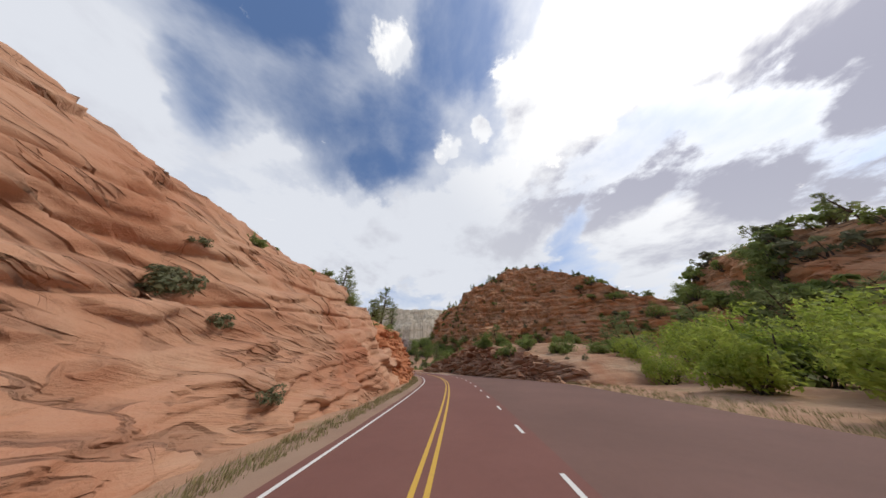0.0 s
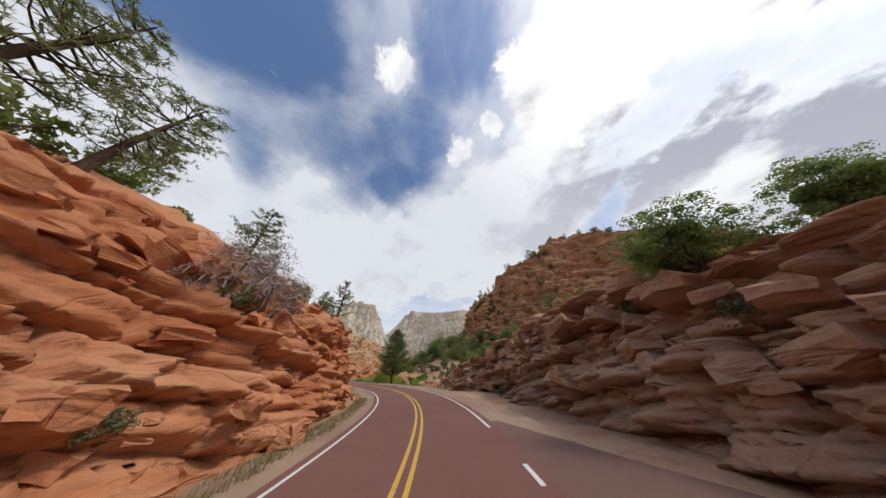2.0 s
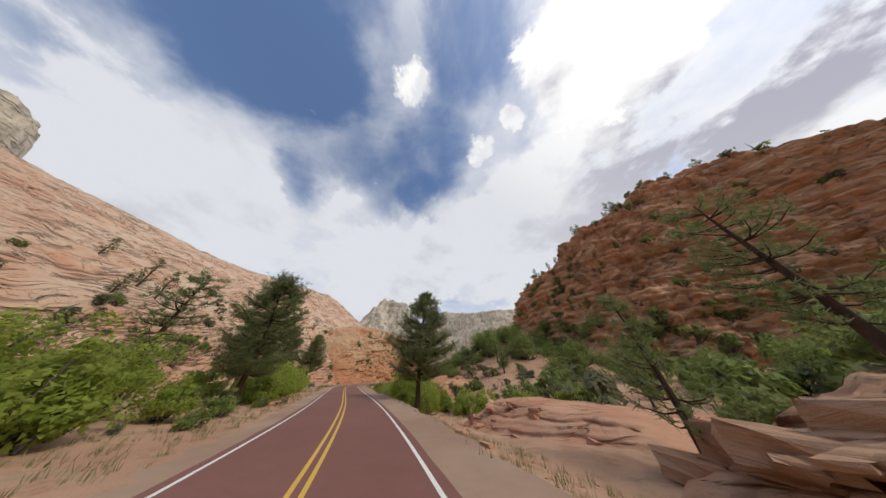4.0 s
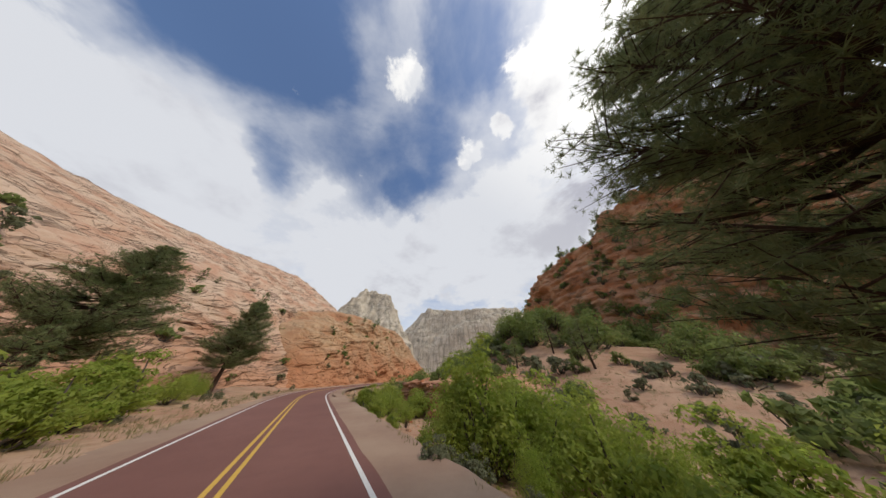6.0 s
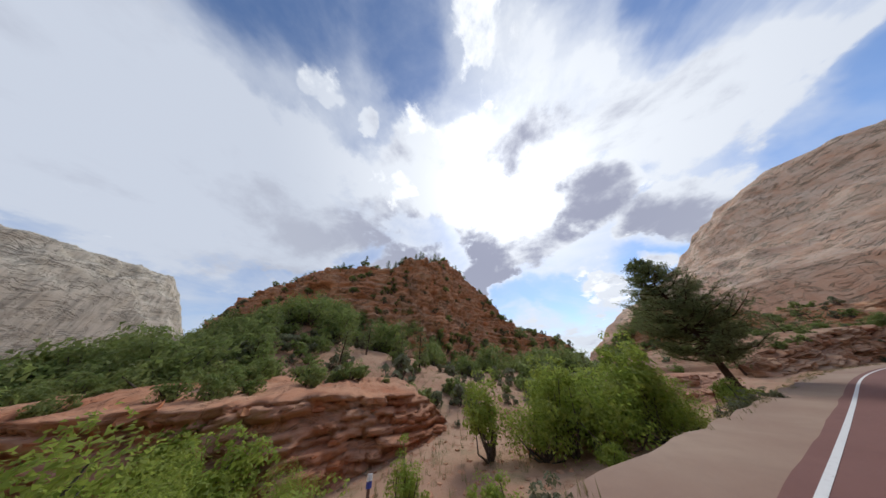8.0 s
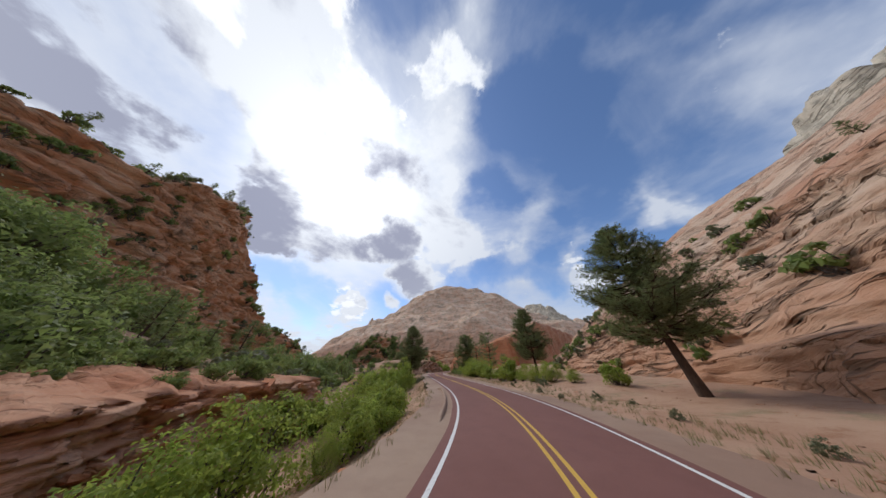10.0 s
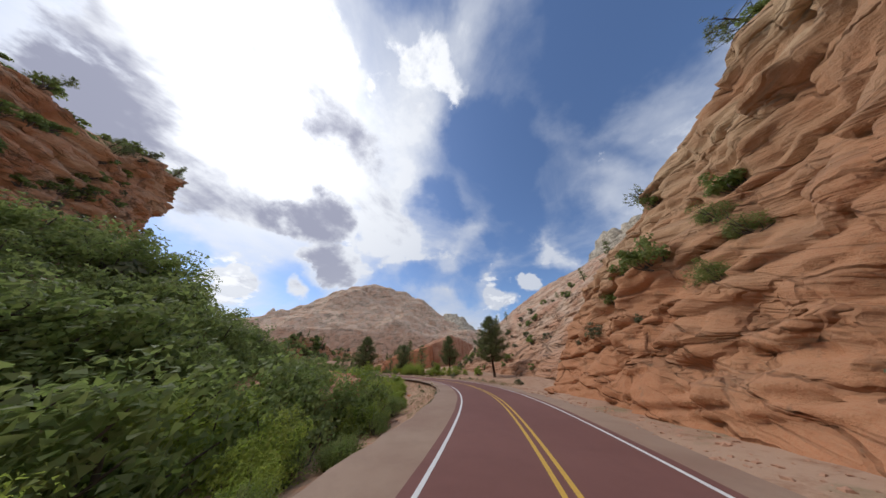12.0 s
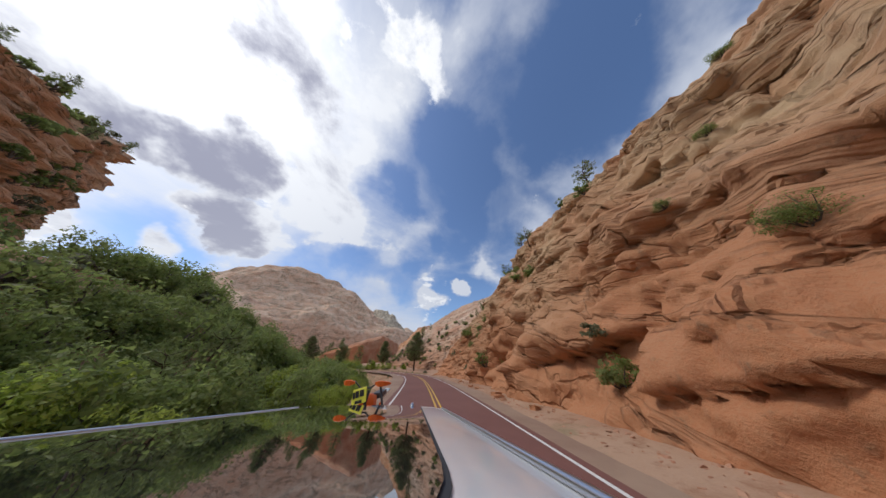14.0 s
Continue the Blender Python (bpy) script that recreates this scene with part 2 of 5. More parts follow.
    relief = k.math("ADD", k.math("MULTIPLY", k.math("MULTIPLY", beds, 1.2), rough_bed), k.math("ADD", k.math("MULTIPLY", k.math("MULTIPLY", thinbeds, 0.7), rough_bed), k.math("ADD", k.math("MULTIPLY", lichen, 0.5), k.math("MULTIPLY", gap, crack))))
    n1 = k.bump(relief, 0.9, deep * size)
    n2 = k.put("ShaderNodeBump", Height=open_, Strength=lines, Distance=0.22 * size, Normal=n1).outputs[0]
    fine = k.put("ShaderNodeBump", Height=grain, Strength=0.45, Distance=0.06, Normal=n2).outputs[0]
    nt.links.new(fine, b.inputs["Normal"])
    return m


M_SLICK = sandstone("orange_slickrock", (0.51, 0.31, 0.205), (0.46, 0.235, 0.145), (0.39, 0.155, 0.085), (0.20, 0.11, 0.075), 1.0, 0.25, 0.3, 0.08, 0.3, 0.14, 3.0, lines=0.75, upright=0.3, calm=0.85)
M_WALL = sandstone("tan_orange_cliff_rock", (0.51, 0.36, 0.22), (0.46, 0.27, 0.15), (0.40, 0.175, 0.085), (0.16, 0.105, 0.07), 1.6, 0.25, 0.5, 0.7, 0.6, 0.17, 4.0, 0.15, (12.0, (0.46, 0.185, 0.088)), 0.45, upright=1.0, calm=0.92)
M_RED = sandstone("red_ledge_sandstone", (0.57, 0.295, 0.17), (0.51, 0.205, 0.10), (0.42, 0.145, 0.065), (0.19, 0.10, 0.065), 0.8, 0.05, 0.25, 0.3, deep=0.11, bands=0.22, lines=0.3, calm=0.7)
# browner than the red ledges; the bank's shade is partly put into the colour
M_DARKRED = sandstone("weathered_sandstone_shaded", (0.47, 0.325, 0.22), (0.405, 0.23, 0.14), (0.33, 0.15, 0.085), (0.13, 0.09, 0.065), 1.0, 0.05, 0.3, 0.3, 0.35, 0.14, lines=0.4, calm=0.7)
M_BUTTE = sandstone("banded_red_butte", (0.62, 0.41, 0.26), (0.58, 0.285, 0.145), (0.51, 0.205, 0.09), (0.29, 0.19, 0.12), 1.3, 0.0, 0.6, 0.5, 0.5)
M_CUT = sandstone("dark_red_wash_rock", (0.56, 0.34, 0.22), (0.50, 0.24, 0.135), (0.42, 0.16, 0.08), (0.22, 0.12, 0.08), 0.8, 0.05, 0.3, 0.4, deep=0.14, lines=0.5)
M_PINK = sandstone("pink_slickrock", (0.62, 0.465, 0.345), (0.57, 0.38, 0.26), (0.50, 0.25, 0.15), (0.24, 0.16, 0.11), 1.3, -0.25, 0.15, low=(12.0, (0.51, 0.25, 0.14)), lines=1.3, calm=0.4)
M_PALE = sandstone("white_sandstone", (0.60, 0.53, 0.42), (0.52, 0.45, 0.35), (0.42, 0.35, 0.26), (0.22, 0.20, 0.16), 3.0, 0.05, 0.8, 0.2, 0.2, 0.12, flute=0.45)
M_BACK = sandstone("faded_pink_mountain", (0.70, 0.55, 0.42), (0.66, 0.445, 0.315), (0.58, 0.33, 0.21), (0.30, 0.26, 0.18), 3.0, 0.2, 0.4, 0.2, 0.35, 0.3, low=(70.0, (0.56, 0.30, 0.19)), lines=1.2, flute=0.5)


def make_ground_material():
    m, nt, b = material("sandy_soil")
    k = Nodes(nt)
    p = k.position
    a, d, g = k.noise(p, 0.11, 5, 0.6), k.noise(p, 0.9, 6, 0.65), k.noise(p, 14.0, 4, 0.7)
    c = k.mix(k.step(a, 0.38, 0.62), (0.36, 0.19, 0.115), (0.46, 0.29, 0.19))
    c = k.mix(k.step(d, 0.52, 0.66), c, (0.30, 0.145, 0.08))
    c = k.mix(k.math("MULTIPLY", k.step(k.noise(p, 0.35, 5, 0.7), 0.55, 0.66), 0.6), c, (0.17, 0.16, 0.075))
    c = k.mix(k.step(g, 0.35, 0.8, 0.0, 0.5), c, (0.52, 0.365, 0.25))
    nt.links.new(c, b.inputs["Base Color"])
    b.inputs["Roughness"].default_value = 0.95
    nt.links.new(k.bump(k.math("ADD", d, k.math("MULTIPLY", g, 0.35)), 0.7, 0.15), b.inputs["Normal"])
    return m


def make_road_material(name, base, worn):
    m, nt, b = material(name)
    k = Nodes(nt)
    p = k.position
    a, d, g = k.noise(p, 0.16, 4, 0.6), k.noise(p, 1.3, 6, 0.7), k.noise(p, 55.0, 3, 0.7)
    c = k.mix(k.step(a, 0.35, 0.65), base, worn)
    c = k.mix(k.step(d, 0.45, 0.75, 0.0, 0.35), c, tuple(q * 0.72 for q in base))
    c = k.mix(k.step(g, 0.4, 0.8, 0.0, 0.3), c, tuple(min(1, q * 1.5) for q in worn))
    nt.links.new(c, b.inputs["Base Color"])
    b.inputs["Roughness"].default_value = 0.82
    nt.links.new(k.bump(g, 0.35, 0.012), b.inputs["Normal"])
    return m


def make_paint(name, c):
    m, nt, b = material(name)
    k = Nodes(nt)
    w = k.noise(k.position, 7.0, 6, 0.75)
    nt.links.new(k.mix(k.step(w, 0.55, 0.78, 0.0, 0.6), c, (0.2, 0.1, 0.08)), b.inputs["Base Color"])
    b.inputs["Roughness"].default_value = 0.6
    return m


def make_leaf(name, a, bb, c, shine=0.35):
    """Leaves that differ by clump and by leaf."""
    m, nt, b = material(name)
    k = Nodes(nt)
    each = nt.nodes.new("ShaderNodeNewGeometry").outputs["Random Per Island"]
    thing = nt.nodes.new("ShaderNodeObjectInfo").outputs["Random"]
    col = k.mix(each, a, bb)
    col = k.mix(k.step(k.noise(k.position, 0.9, 3), 0.4, 0.65), col, c)
    col = k.mix(k.step(thing, 0.0, 1.0, 0.0, 0.35), col, c)
    nt.links.new(col, b.inputs["Base Color"])
    b.inputs["Roughness"].default_value = 0.55
    tr = k.put("ShaderNodeBsdfTranslucent", Color=col)
    mx = k.put("ShaderNodeMixShader", i0=shine)
    nt.links.new(b.outputs[0], mx.inputs[1])
    nt.links.new(tr.outputs[0], mx.inputs[2])
    out = [n for n in nt.nodes if n.type == "OUTPUT_MATERIAL"][0]
    nt.links.new(mx.outputs[0], out.inputs[0])
    return m


def make_bark(name, a, c):
    m, nt, b = material(name)
    k = Nodes(nt)
    f = k.noise(k.scaled(k.position, (1, 1, 0.25)), 9.0, 5, 0.7)
    nt.links.new(k.mix(k.step(f, 0.35, 0.65), a, c), b.inputs["Base Color"])
    b.inputs["Roughness"].default_value = 0.95
    nt.links.new(k.bump(f, 0.9, 0.05), b.inputs["Normal"])
    return m


def plain(name, c, rough=0.5, metal=0.0, coat=0.0):
    m, nt, b = material(name)
    k = Nodes(nt)
    w = k.noise(k.position, 5.0, 4, 0.6)
    nt.links.new(k.mix(k.step(w, 0.4, 0.8, 0.0, 0.25), c, tuple(q * 0.7 for q in c)), b.inputs["Base Color"])
    b.inputs["Roughness"].default_value = rough
    b.inputs["Metallic"].default_value = metal
    b.inputs["Coat Weight"].default_value = coat
    b.inputs["Specular IOR Level"].default_value = 0.5
    return m


M_GROUND = make_ground_material()
M_ROAD = make_road_material("red_asphalt", (0.175, 0.075, 0.060), (0.205, 0.092, 0.074))
M_TURNOUT = make_road_material("faded_asphalt", (0.15, 0.085, 0.068), (0.19, 0.105, 0.085))
M_SHOULDER = make_road_material("gravel_shoulder", (0.27, 0.165, 0.115), (0.36, 0.25, 0.175))
M_WHITE = make_paint("worn_white_paint", (0.72, 0.70, 0.66))
M_YELLOW = make_paint("worn_yellow_paint", (0.62, 0.38, 0.06))
M_LEAF = make_leaf("green_leaf", (0.24, 0.33, 0.05), (0.39, 0.48, 0.09), (0.34, 0.38, 0.08), 0.62)
M_DULL = make_leaf("grey_green_leaf", (0.15, 0.17, 0.09), (0.22, 0.245, 0.135), (0.19, 0.19, 0.105), 0.5)
M_OAK = make_leaf("dark_green_leaf", (0.18, 0.25, 0.065), (0.28, 0.355, 0.10), (0.245, 0.28, 0.10), 0.6)
M_NEEDLE = make_leaf("pine_needle", (0.17, 0.225, 0.09), (0.28, 0.335, 0.14), (0.23, 0.25, 0.11), 0.58)
M_GRASS = make_leaf("dry_grass", (0.28, 0.24, 0.10), (0.17, 0.18, 0.07), (0.34, 0.28, 0.15))
M_BARK = make_bark("dark_bark", (0.10, 0.06, 0.04), (0.045, 0.03, 0.022))
M_DEAD = make_bark("bleached_twig", (0.44, 0.39, 0.375), (0.31, 0.27, 0.26))
M_TWIG = make_bark("grey_twig", (0.16, 0.13, 0.11), (0.08, 0.065, 0.05))


# ================= mesh helpers =================
def mesh_ob(name, verts, faces, mat, parent=None, label="", smooth=True):
    me = bpy.data.meshes.new(name)
    me.from_pydata([tuple(v) for v in verts] if not isinstance(verts, np.ndarray) else verts.tolist(), [], faces if not isinstance(faces, np.ndarray) else faces.tolist())
    me.materials.append(mat)
    if smooth:
        me.polygons.foreach_set("use_smooth", np.ones(len(me.polygons), dtype=bool))
    me.update()
    ob = new(name, me)
    ob.parent = parent
    if label:
        ob["label"] = label
    return ob


def grid_faces(nu, nv):
    i = np.arange((nu - 1) * (nv - 1))
    a = (i // (nv - 1)) * nv + i % (nv - 1)
    return np.stack([a, a + nv, a + nv + 1, a + 1], 1)


def _hash(ix, iy, iz):
    n = (ix * 73856093) ^ (iy * 19349663) ^ (iz * 83492791)
    n = (n ^ (n >> 13)) * 1274126177
    n = n ^ (n >> 16)
    return (n & 0xFFFF) / 65535.0


def vnoise(p):
    """Value noise, 0 to 1, on an (n, 3) array."""
    i = np.floor(p).astype(np.int64)
    f = p - i
    f = f * f * (3 - 2 * f)
    r = 0
    for dx in (0, 1):
        for dy in (0, 1):
            for dz in (0, 1):
                w = (f[:, 0] if dx else 1 - f[:, 0]) * (f[:, 1] if dy else 1 - f[:, 1]) * (f[:, 2] if dz else 1 - f[:, 2])
                r = r + w * _hash(i[:, 0] + dx, i[:, 1] + dy, i[:, 2] + dz)
    return r


def fbm(p, octaves=4, gain=0.5):
    r, a, t = 0, 1.0, 0
    for k in range(octaves):
        r = r + a * vnoise(p * 2.0 ** k + 17.3 * k)
        t += a
        a *= gain
    return r / t


def curve(s, table):
    """Smooth function of s through a short table."""
    return np.interp(s, [a for a, b in table], [b for a, b in table])


# ================= ground =================
def nearest_road(x, y):
    s, d = np.empty_like(x), np.empty_like(x)
    sx, sy, ss, sh = CX[::4], CY[::4], ST[::4], HEAD[::4]
    for a in range(0, len(x), 20000):
        q = slice(a, a + 20000)
        j = np.argmin((x[q, None] - sx) ** 2 + (y[q, None] - sy) ** 2, 1)
        dx, dy = x[q] - sx[j], y[q] - sy[j]
        s[q] = ss[j] + -np.sin(sh[j]) * dx + np.cos(sh[j]) * dy
        d[q] = np.cos(sh[j]) * dx + np.sin(sh[j]) * dy
    return s, d


WASH = ((60, 0), (80, -1.2), (100, -2.6), (130, -3.0), (185, -3.2), (235, -3.2))
def ground_z(s, d, x, y):
    n = fbm(np.stack([x * 0.12, y * 0.12, x * 0], 1), 3) - 0.5
    wash = curve(s, WASH)
    right = np.interp(d, [0, 4.4, 9, 13, 22, 30, 60, 200], [0, 0, 0.75, 1, 1, 0.6, -1.0, -3]) * wash
    left = np.interp(-d, [0, 4.4, 8, 40, 200], [0, 0, 0.2, 3, 10]) * curve(s, ((40, 0), (70, 1), (400, 1)))
    right = right + np.clip((d - 22) / 17, 0, 1.6) * curve(s, ((100, 0), (120, 2.5), (160, 7), (400, 7)))
    off = np.clip((np.abs(d) - 4.2) / 6, 0, 1)
    return -0.05 + np.where(d > 0, right, left) + n * off * 1.2


def build_ground():
    def axis(lo, hi, step):
        a = np.arange(lo, hi + step / 2, step)
        e = step * np.cumsum(1.28 ** np.arange(1, 29))
        return np.concatenate([lo - e[::-1], a, hi + e])
    gx, gy = axis(-140, 70, 1.4), axis(-30, 270, 1.4)
    X, Y = np.meshgrid(gx, gy, indexing="ij")
    x, y = X.ravel(), Y.ravel()
    s, d = nearest_road(x, y)
    z = ground_z(s, d, x, y)
    far = np.clip((np.hypot(x + 40, y - 110) - 220) / 300, 0, 1)
    z = z * (1 - far) - 0.5 * far
    ob = mesh_ob("ground", np.stack([x, y, z], 1), grid_faces(len(gx), len(gy)), M_GROUND)
    return tagged(ob, "dry pinkish sandy soil of the canyon floor", "ground", kind="structure")


build_ground()


def ribbon(name, s0, s1, d0, d1, z, mat, step=1.0, parent=None, rough0=0.0, rough1=0.0, z1=None):
    n = max(2, int((s1 - s0) / step) + 1)
    v = []
    for i, s in enumerate(np.linspace(s0, s1, n)):
        e0 = rough0 * (noise.noise((s * 0.6, d0, 0)) + 0.5 * noise.noise((s * 2.1, d0, 3)))
        e1 = rough1 * (noise.noise((s * 0.6, d1, 7)) + 0.5 * noise.noise((s * 2.1, d1, 9)))
        v += [road_at(s, d0 + e0, z), road_at(s, d1 + e1, z if z1 is None else z1)]
    return mesh_ob(name, v, grid_faces(n, 2)[:, ::-1], mat, parent)


LANE = 3.0
road = tagged(ribbon("road", -200, 420, -3.35, 3.35, 0.0, M_ROAD, rough0=0.05, rough1=0.05), "red-brown asphalt two-lane park road", "road", kind="structure")
for d0, d1 in ((-0.21, -0.09), (0.09, 0.21)):
    ribbon("yellow_line", -200, 420, d0, d1, 0.006, M_YELLOW, parent=road)
ribbon("white_line", -200, 420, -LANE - 0.06, -LANE + 0.06, 0.006, M_WHITE, parent=road)
ribbon("white_line", 46, 420, LANE - 0.06, LANE + 0.06, 0.006, M_WHITE, parent=road)
for k in range(-12, 12):
    ribbon("white_dash", k * 3.66 + 1.4, k * 3.66 + 2.4, LANE - 0.06, LANE + 0.06, 0.006, M_WHITE, step=0.4, parent=road)
tv = []
for s in np.arange(-60, 47.5, 1.0):
    tv += [road_at(s, 3.3, -0.006), road_at(s, float(curve(np.array([s]), ((-60, 13.5), (24, 13.2), (36, 8.6), (47, 3.7)))[0]) + 0.4 * noise.noise((s * 0.5, 4, 7)), -0.006)]
turnout = mesh_ob("turnout_pavement", tv, grid_faces(len(tv) // 2, 2)[:, ::-1], M_TURNOUT)
tagged(turnout, "faded reddish asphalt turnout beside the road", "pavement", kind="structure")
for d0, d1, a, b in ((-5.2, -3.3, -200, 420), (3.3, 5.4, 34, 420)):
    o = ribbon("shoulder", a, b, d0, d1, -0.02, M_SHOULDER, rough0=0.25 if d0 < 0 else 0.03, rough1=0.03 if d0 < 0 else 0.3)
    tagged(o, "gravel shoulder of pale pink grit", "shoulder", kind="structure")


# ================= rock walls =================
def blocks(a, b, length, high):
    """Broken courses: how far each block stands out (0 to 1) and the distance in metres to its nearest joint."""
    row = np.floor(b / high).astype(np.int64)
    shift = _hash(row, row * 0 + 5, row * 0 + 11)
    long_ = length * (0.6 + 0.9 * _hash(row, row * 0 + 2, row * 0 + 3))
    u = a / long_ + shift * 7
    col = np.floor(u).astype(np.int64)
    fb, fu = b / high - row, u - col
    edge = np.minimum(np.minimum(fb, 1 - fb) * high, np.minimum(fu, 1 - fu) * long_)
    tilt = (_hash(row, col, row * 0 + 31) - 0.5) * (fb - 0.5) + (_hash(row, col, row * 0 + 37) - 0.5) * (fu - 0.5)
    return _hash(row, col, row * 0 + 1) + 0.5 * tilt, edge


def rock_mass(name, side, s0, s1, base, height, lean, mat, label, ds=0.3, rows=110, bed=0.9, ledge=0.5, lump=1.2, seed=0.0, bulge=1.0,
              back=12.0, rise=0.0, foot=-1.5, dip=0.0, block=((0, 0.0),), size=(2.2, 0.7), crack=0.2, near=4.6, bend=3.4, taper=6.0, facet=0.0, gap=0.09, drop=0.2, patchy=0.0, category="rock wall", line=None, lips=0.0, high=0.0):
    """A rock wall along the road. base, height, lean (set-back of the top) and block (how broken) are tables by station.
    line: (station, x, y) of its own foot line, where it does not follow the road."""
    S = np.arange(s0, s1 + ds / 2, ds)
    V = np.linspace(0, 1, rows)
    s, v = [a.ravel() for a in np.meshgrid(S, V, indexing="ij")]
    hh, b, ln = curve(s, height), curve(s, base), curve(s, lean)
    q = np.stack([s * 0.05, s * 0 + seed, s * 0], 1)
    hh = hh * (0.90 + 0.2 * fbm(q * 2.5, 4))
    end = np.clip((s - s0) / taper, 0, 1) * np.clip((s1 - s) / taper, 0, 1)
    end = end * end * (3 - 2 * end)
    hh = foot + (hh - foot) * end ** 0.6
    w = np.clip(v / 0.78, 0, 1)                     # the face
    u = np.clip((v - 0.78) / 0.17, 0, 1)            # the top, going back
    o = np.clip((v - 0.95) / 0.05, 0, 1)            # the far side, down to the ground
    z = foot + (hh - foot) * w + (u * rise - u * u * back * 0.08) * end
    z = z * (1 - o) + (foot - 2) * o
    d = b + ln * w ** bulge + u * back + o * 3
    p3 = np.stack([s, d * 0.7, z], 1)
    warp = fbm(p3 * 0.11 + seed, 3) - 0.5
    warp2 = fbm(p3 * 0.31 + 4 + seed, 2) - 0.5
    zb = z + dip * s + bend * warp + 0.2 * bend * warp2
    bedn = fbm(np.stack([zb / bed, s * 0.03, d * 0.02 + seed], 1), 2)
    saw = (zb / bed * 0.37 + 0.6 * bedn) % 1.0
    step = (np.clip(saw / (1 - drop), 0, 1) ** 0.7 - np.clip((saw - 1 + drop) / drop, 0, 1)) - 0.5
    lumps = fbm(p3 * np.array([0.16, 0.16, 0.22]) + seed * 3, 4) - 0.5
    fine = fbm(p3 * np.array([0.9, 0.9, 1.7]) + seed * 5, 3) - 0.5
    here = 0.3 + 1.4 * vnoise(p3 * 0.12 + 9 + seed)
    if patchy:                                      # ledges that come and go along the face
        on = np.clip((fbm(p3 * np.array([0.10, 0.10, 0.28]) + 21 + seed, 3) - 0.40) / 0.2, 0, 1)
        here = here * (1 - patchy + 1.9 * patchy * on)
    if high:                                        # ledges stronger towards the top
        here = here * (1 - high + 1.5 * high * np.clip(1.6 * w - 0.35, 0, 1))
    out = ledge * step * here + lump * 2.2 * lumps + 0.45 * ledge * fine
    if facet:                                       # sharp-edged facets and alcoves
        for sc, gain in ((0.085, 1.0), (0.24, 0.5), (0.6, 0.2)):
            n = fbm(p3 * np.array([1.0, 1.0, 0.75]) * sc + 17 + seed, 2)
            out = out + facet * gain * (0.5 - 5.0 * np.abs(n - 0.5))
    if lips:                                        # short curved lips and open cracks, here and there
        for sc, gain in ((1.0, 1.0), (2.3, 0.45)):
            f = fbm(p3 * np.array([0.075, 0.075, 0.095]) * sc + 7 * seed + sc, 3) * 7 + 0.12 * zb
            sw = f % 1.0
            on = np.clip((fbm(p3 * 0.16 * sc + 33 + seed, 3) - 0.47) / 0.09, 0, 1)
            out = out + lips * gain * on * (np.clip(sw / 0.94, 0, 1) ** 2 - np.clip((sw - 0.94) / 0.06, 0, 1) - 0.3)
    amount = curve(s, block)
    if amount.max() > 0:
        a1 = s + 0.7 * bend * warp2 + 0.35 * bend * warp
        for sz, gain in ((1.0, 1.0), (0.45, 0.42)):
            stand, edge = blocks(a1 + 13 * seed, zb * 1.0 + 40, size[0] * sz, size[1] * sz)
            open_ = np.clip(1 - edge / (gap * (0.6 + sz)), 0, 1)
            out = out + gain * amount * (stand - 0.5) * (0.5 + vnoise(p3 * 0.25 + 3)) - gain * open_ * crack * np.minimum(1, amount * 2.5)
    fade = np.clip(w * 8, 0.15, 1) * np.clip((s - s0) / 2.5, 0.1, 1) * np.clip((s1 - s) / 2.5, 0.1, 1)
    d = d - out * fade * np.clip(1 - u * 0.5, 0, 1)
    z = z + 0.35 * out * np.clip(u * 3 + w * 0.4, 0, 1)
    d = np.maximum(d, near)
    if line:
        q = np.array(line, float)
        t = np.arange(s0 - 10, s1 + 10.1, 0.5)
        lx, ly = [np.convolve(np.pad(np.interp(t, q[:, 0], q[:, i]), 12, mode="edge"), np.ones(25) / 25, mode="valid") for i in (1, 2)]
        lh = np.unwrap(np.arctan2(-np.gradient(lx), np.gradient(ly)))
        x, y, h = np.interp(s, t, lx), np.interp(s, t, ly), np.interp(s, t, lh)
    else:
        x, y, h = np.interp(s, ST, CX), np.interp(s, ST, CY), np.interp(s, ST, HEAD)
    D = d * side
    P = np.stack([x + D * np.cos(h), y + D * np.sin(h), z], 1)
    f = grid_faces(len(S), rows)
    if side > 0:
        f = f[:, ::-1]
    ob = tagged(mesh_ob(name, P, f, mat), label, category, kind="structure")
    return ob, P.reshape(len(S), rows, 3), s0, ds


def on_rock(mass, s, w):
    """A place on a rock wall's face: station and share of its height (over 1: on the top behind it)."""
    P, s0, ds = mass[1], mass[2], mass[3]
    i = int(np.clip(round((s - s0) / ds), 0, P.shape[0] - 1))
    v = 0.78 * w if w <= 1 else 0.78 + 0.17 * (w - 1)
    return Vector(P[i, int(np.clip(round(v * (P.shape[1] - 1)), 0, P.shape[1] - 1))])


SLICK = rock_mass("cliff_slickrock", -1, -60, 33, ((-60, 5.4), (0, 5.0), (26, 5.0), (33, 5.6)), ((-60, 13), (0, 12.6), (12, 12.4), (22, 12), (28, 9), (33, 4)),
                  ((-60, 13), (0, 12), (20, 11), (33, 5)), M_SLICK, "smooth orange slickrock slope rising from the road edge", seed=1.0, dip=-0.16,
                  bed=1.1, ledge=0.7, lump=0.6, drop=0.1, patchy=0.6, lips=0.75, high=0.4, block=((-60, 0.25), (15, 0.3), (33, 0.6)), size=(16.0, 2.4), crack=0.3, gap=0.11, facet=0.35, bulge=1.25, back=34, rise=14, rows=170, bend=0.9, ds=0.27)
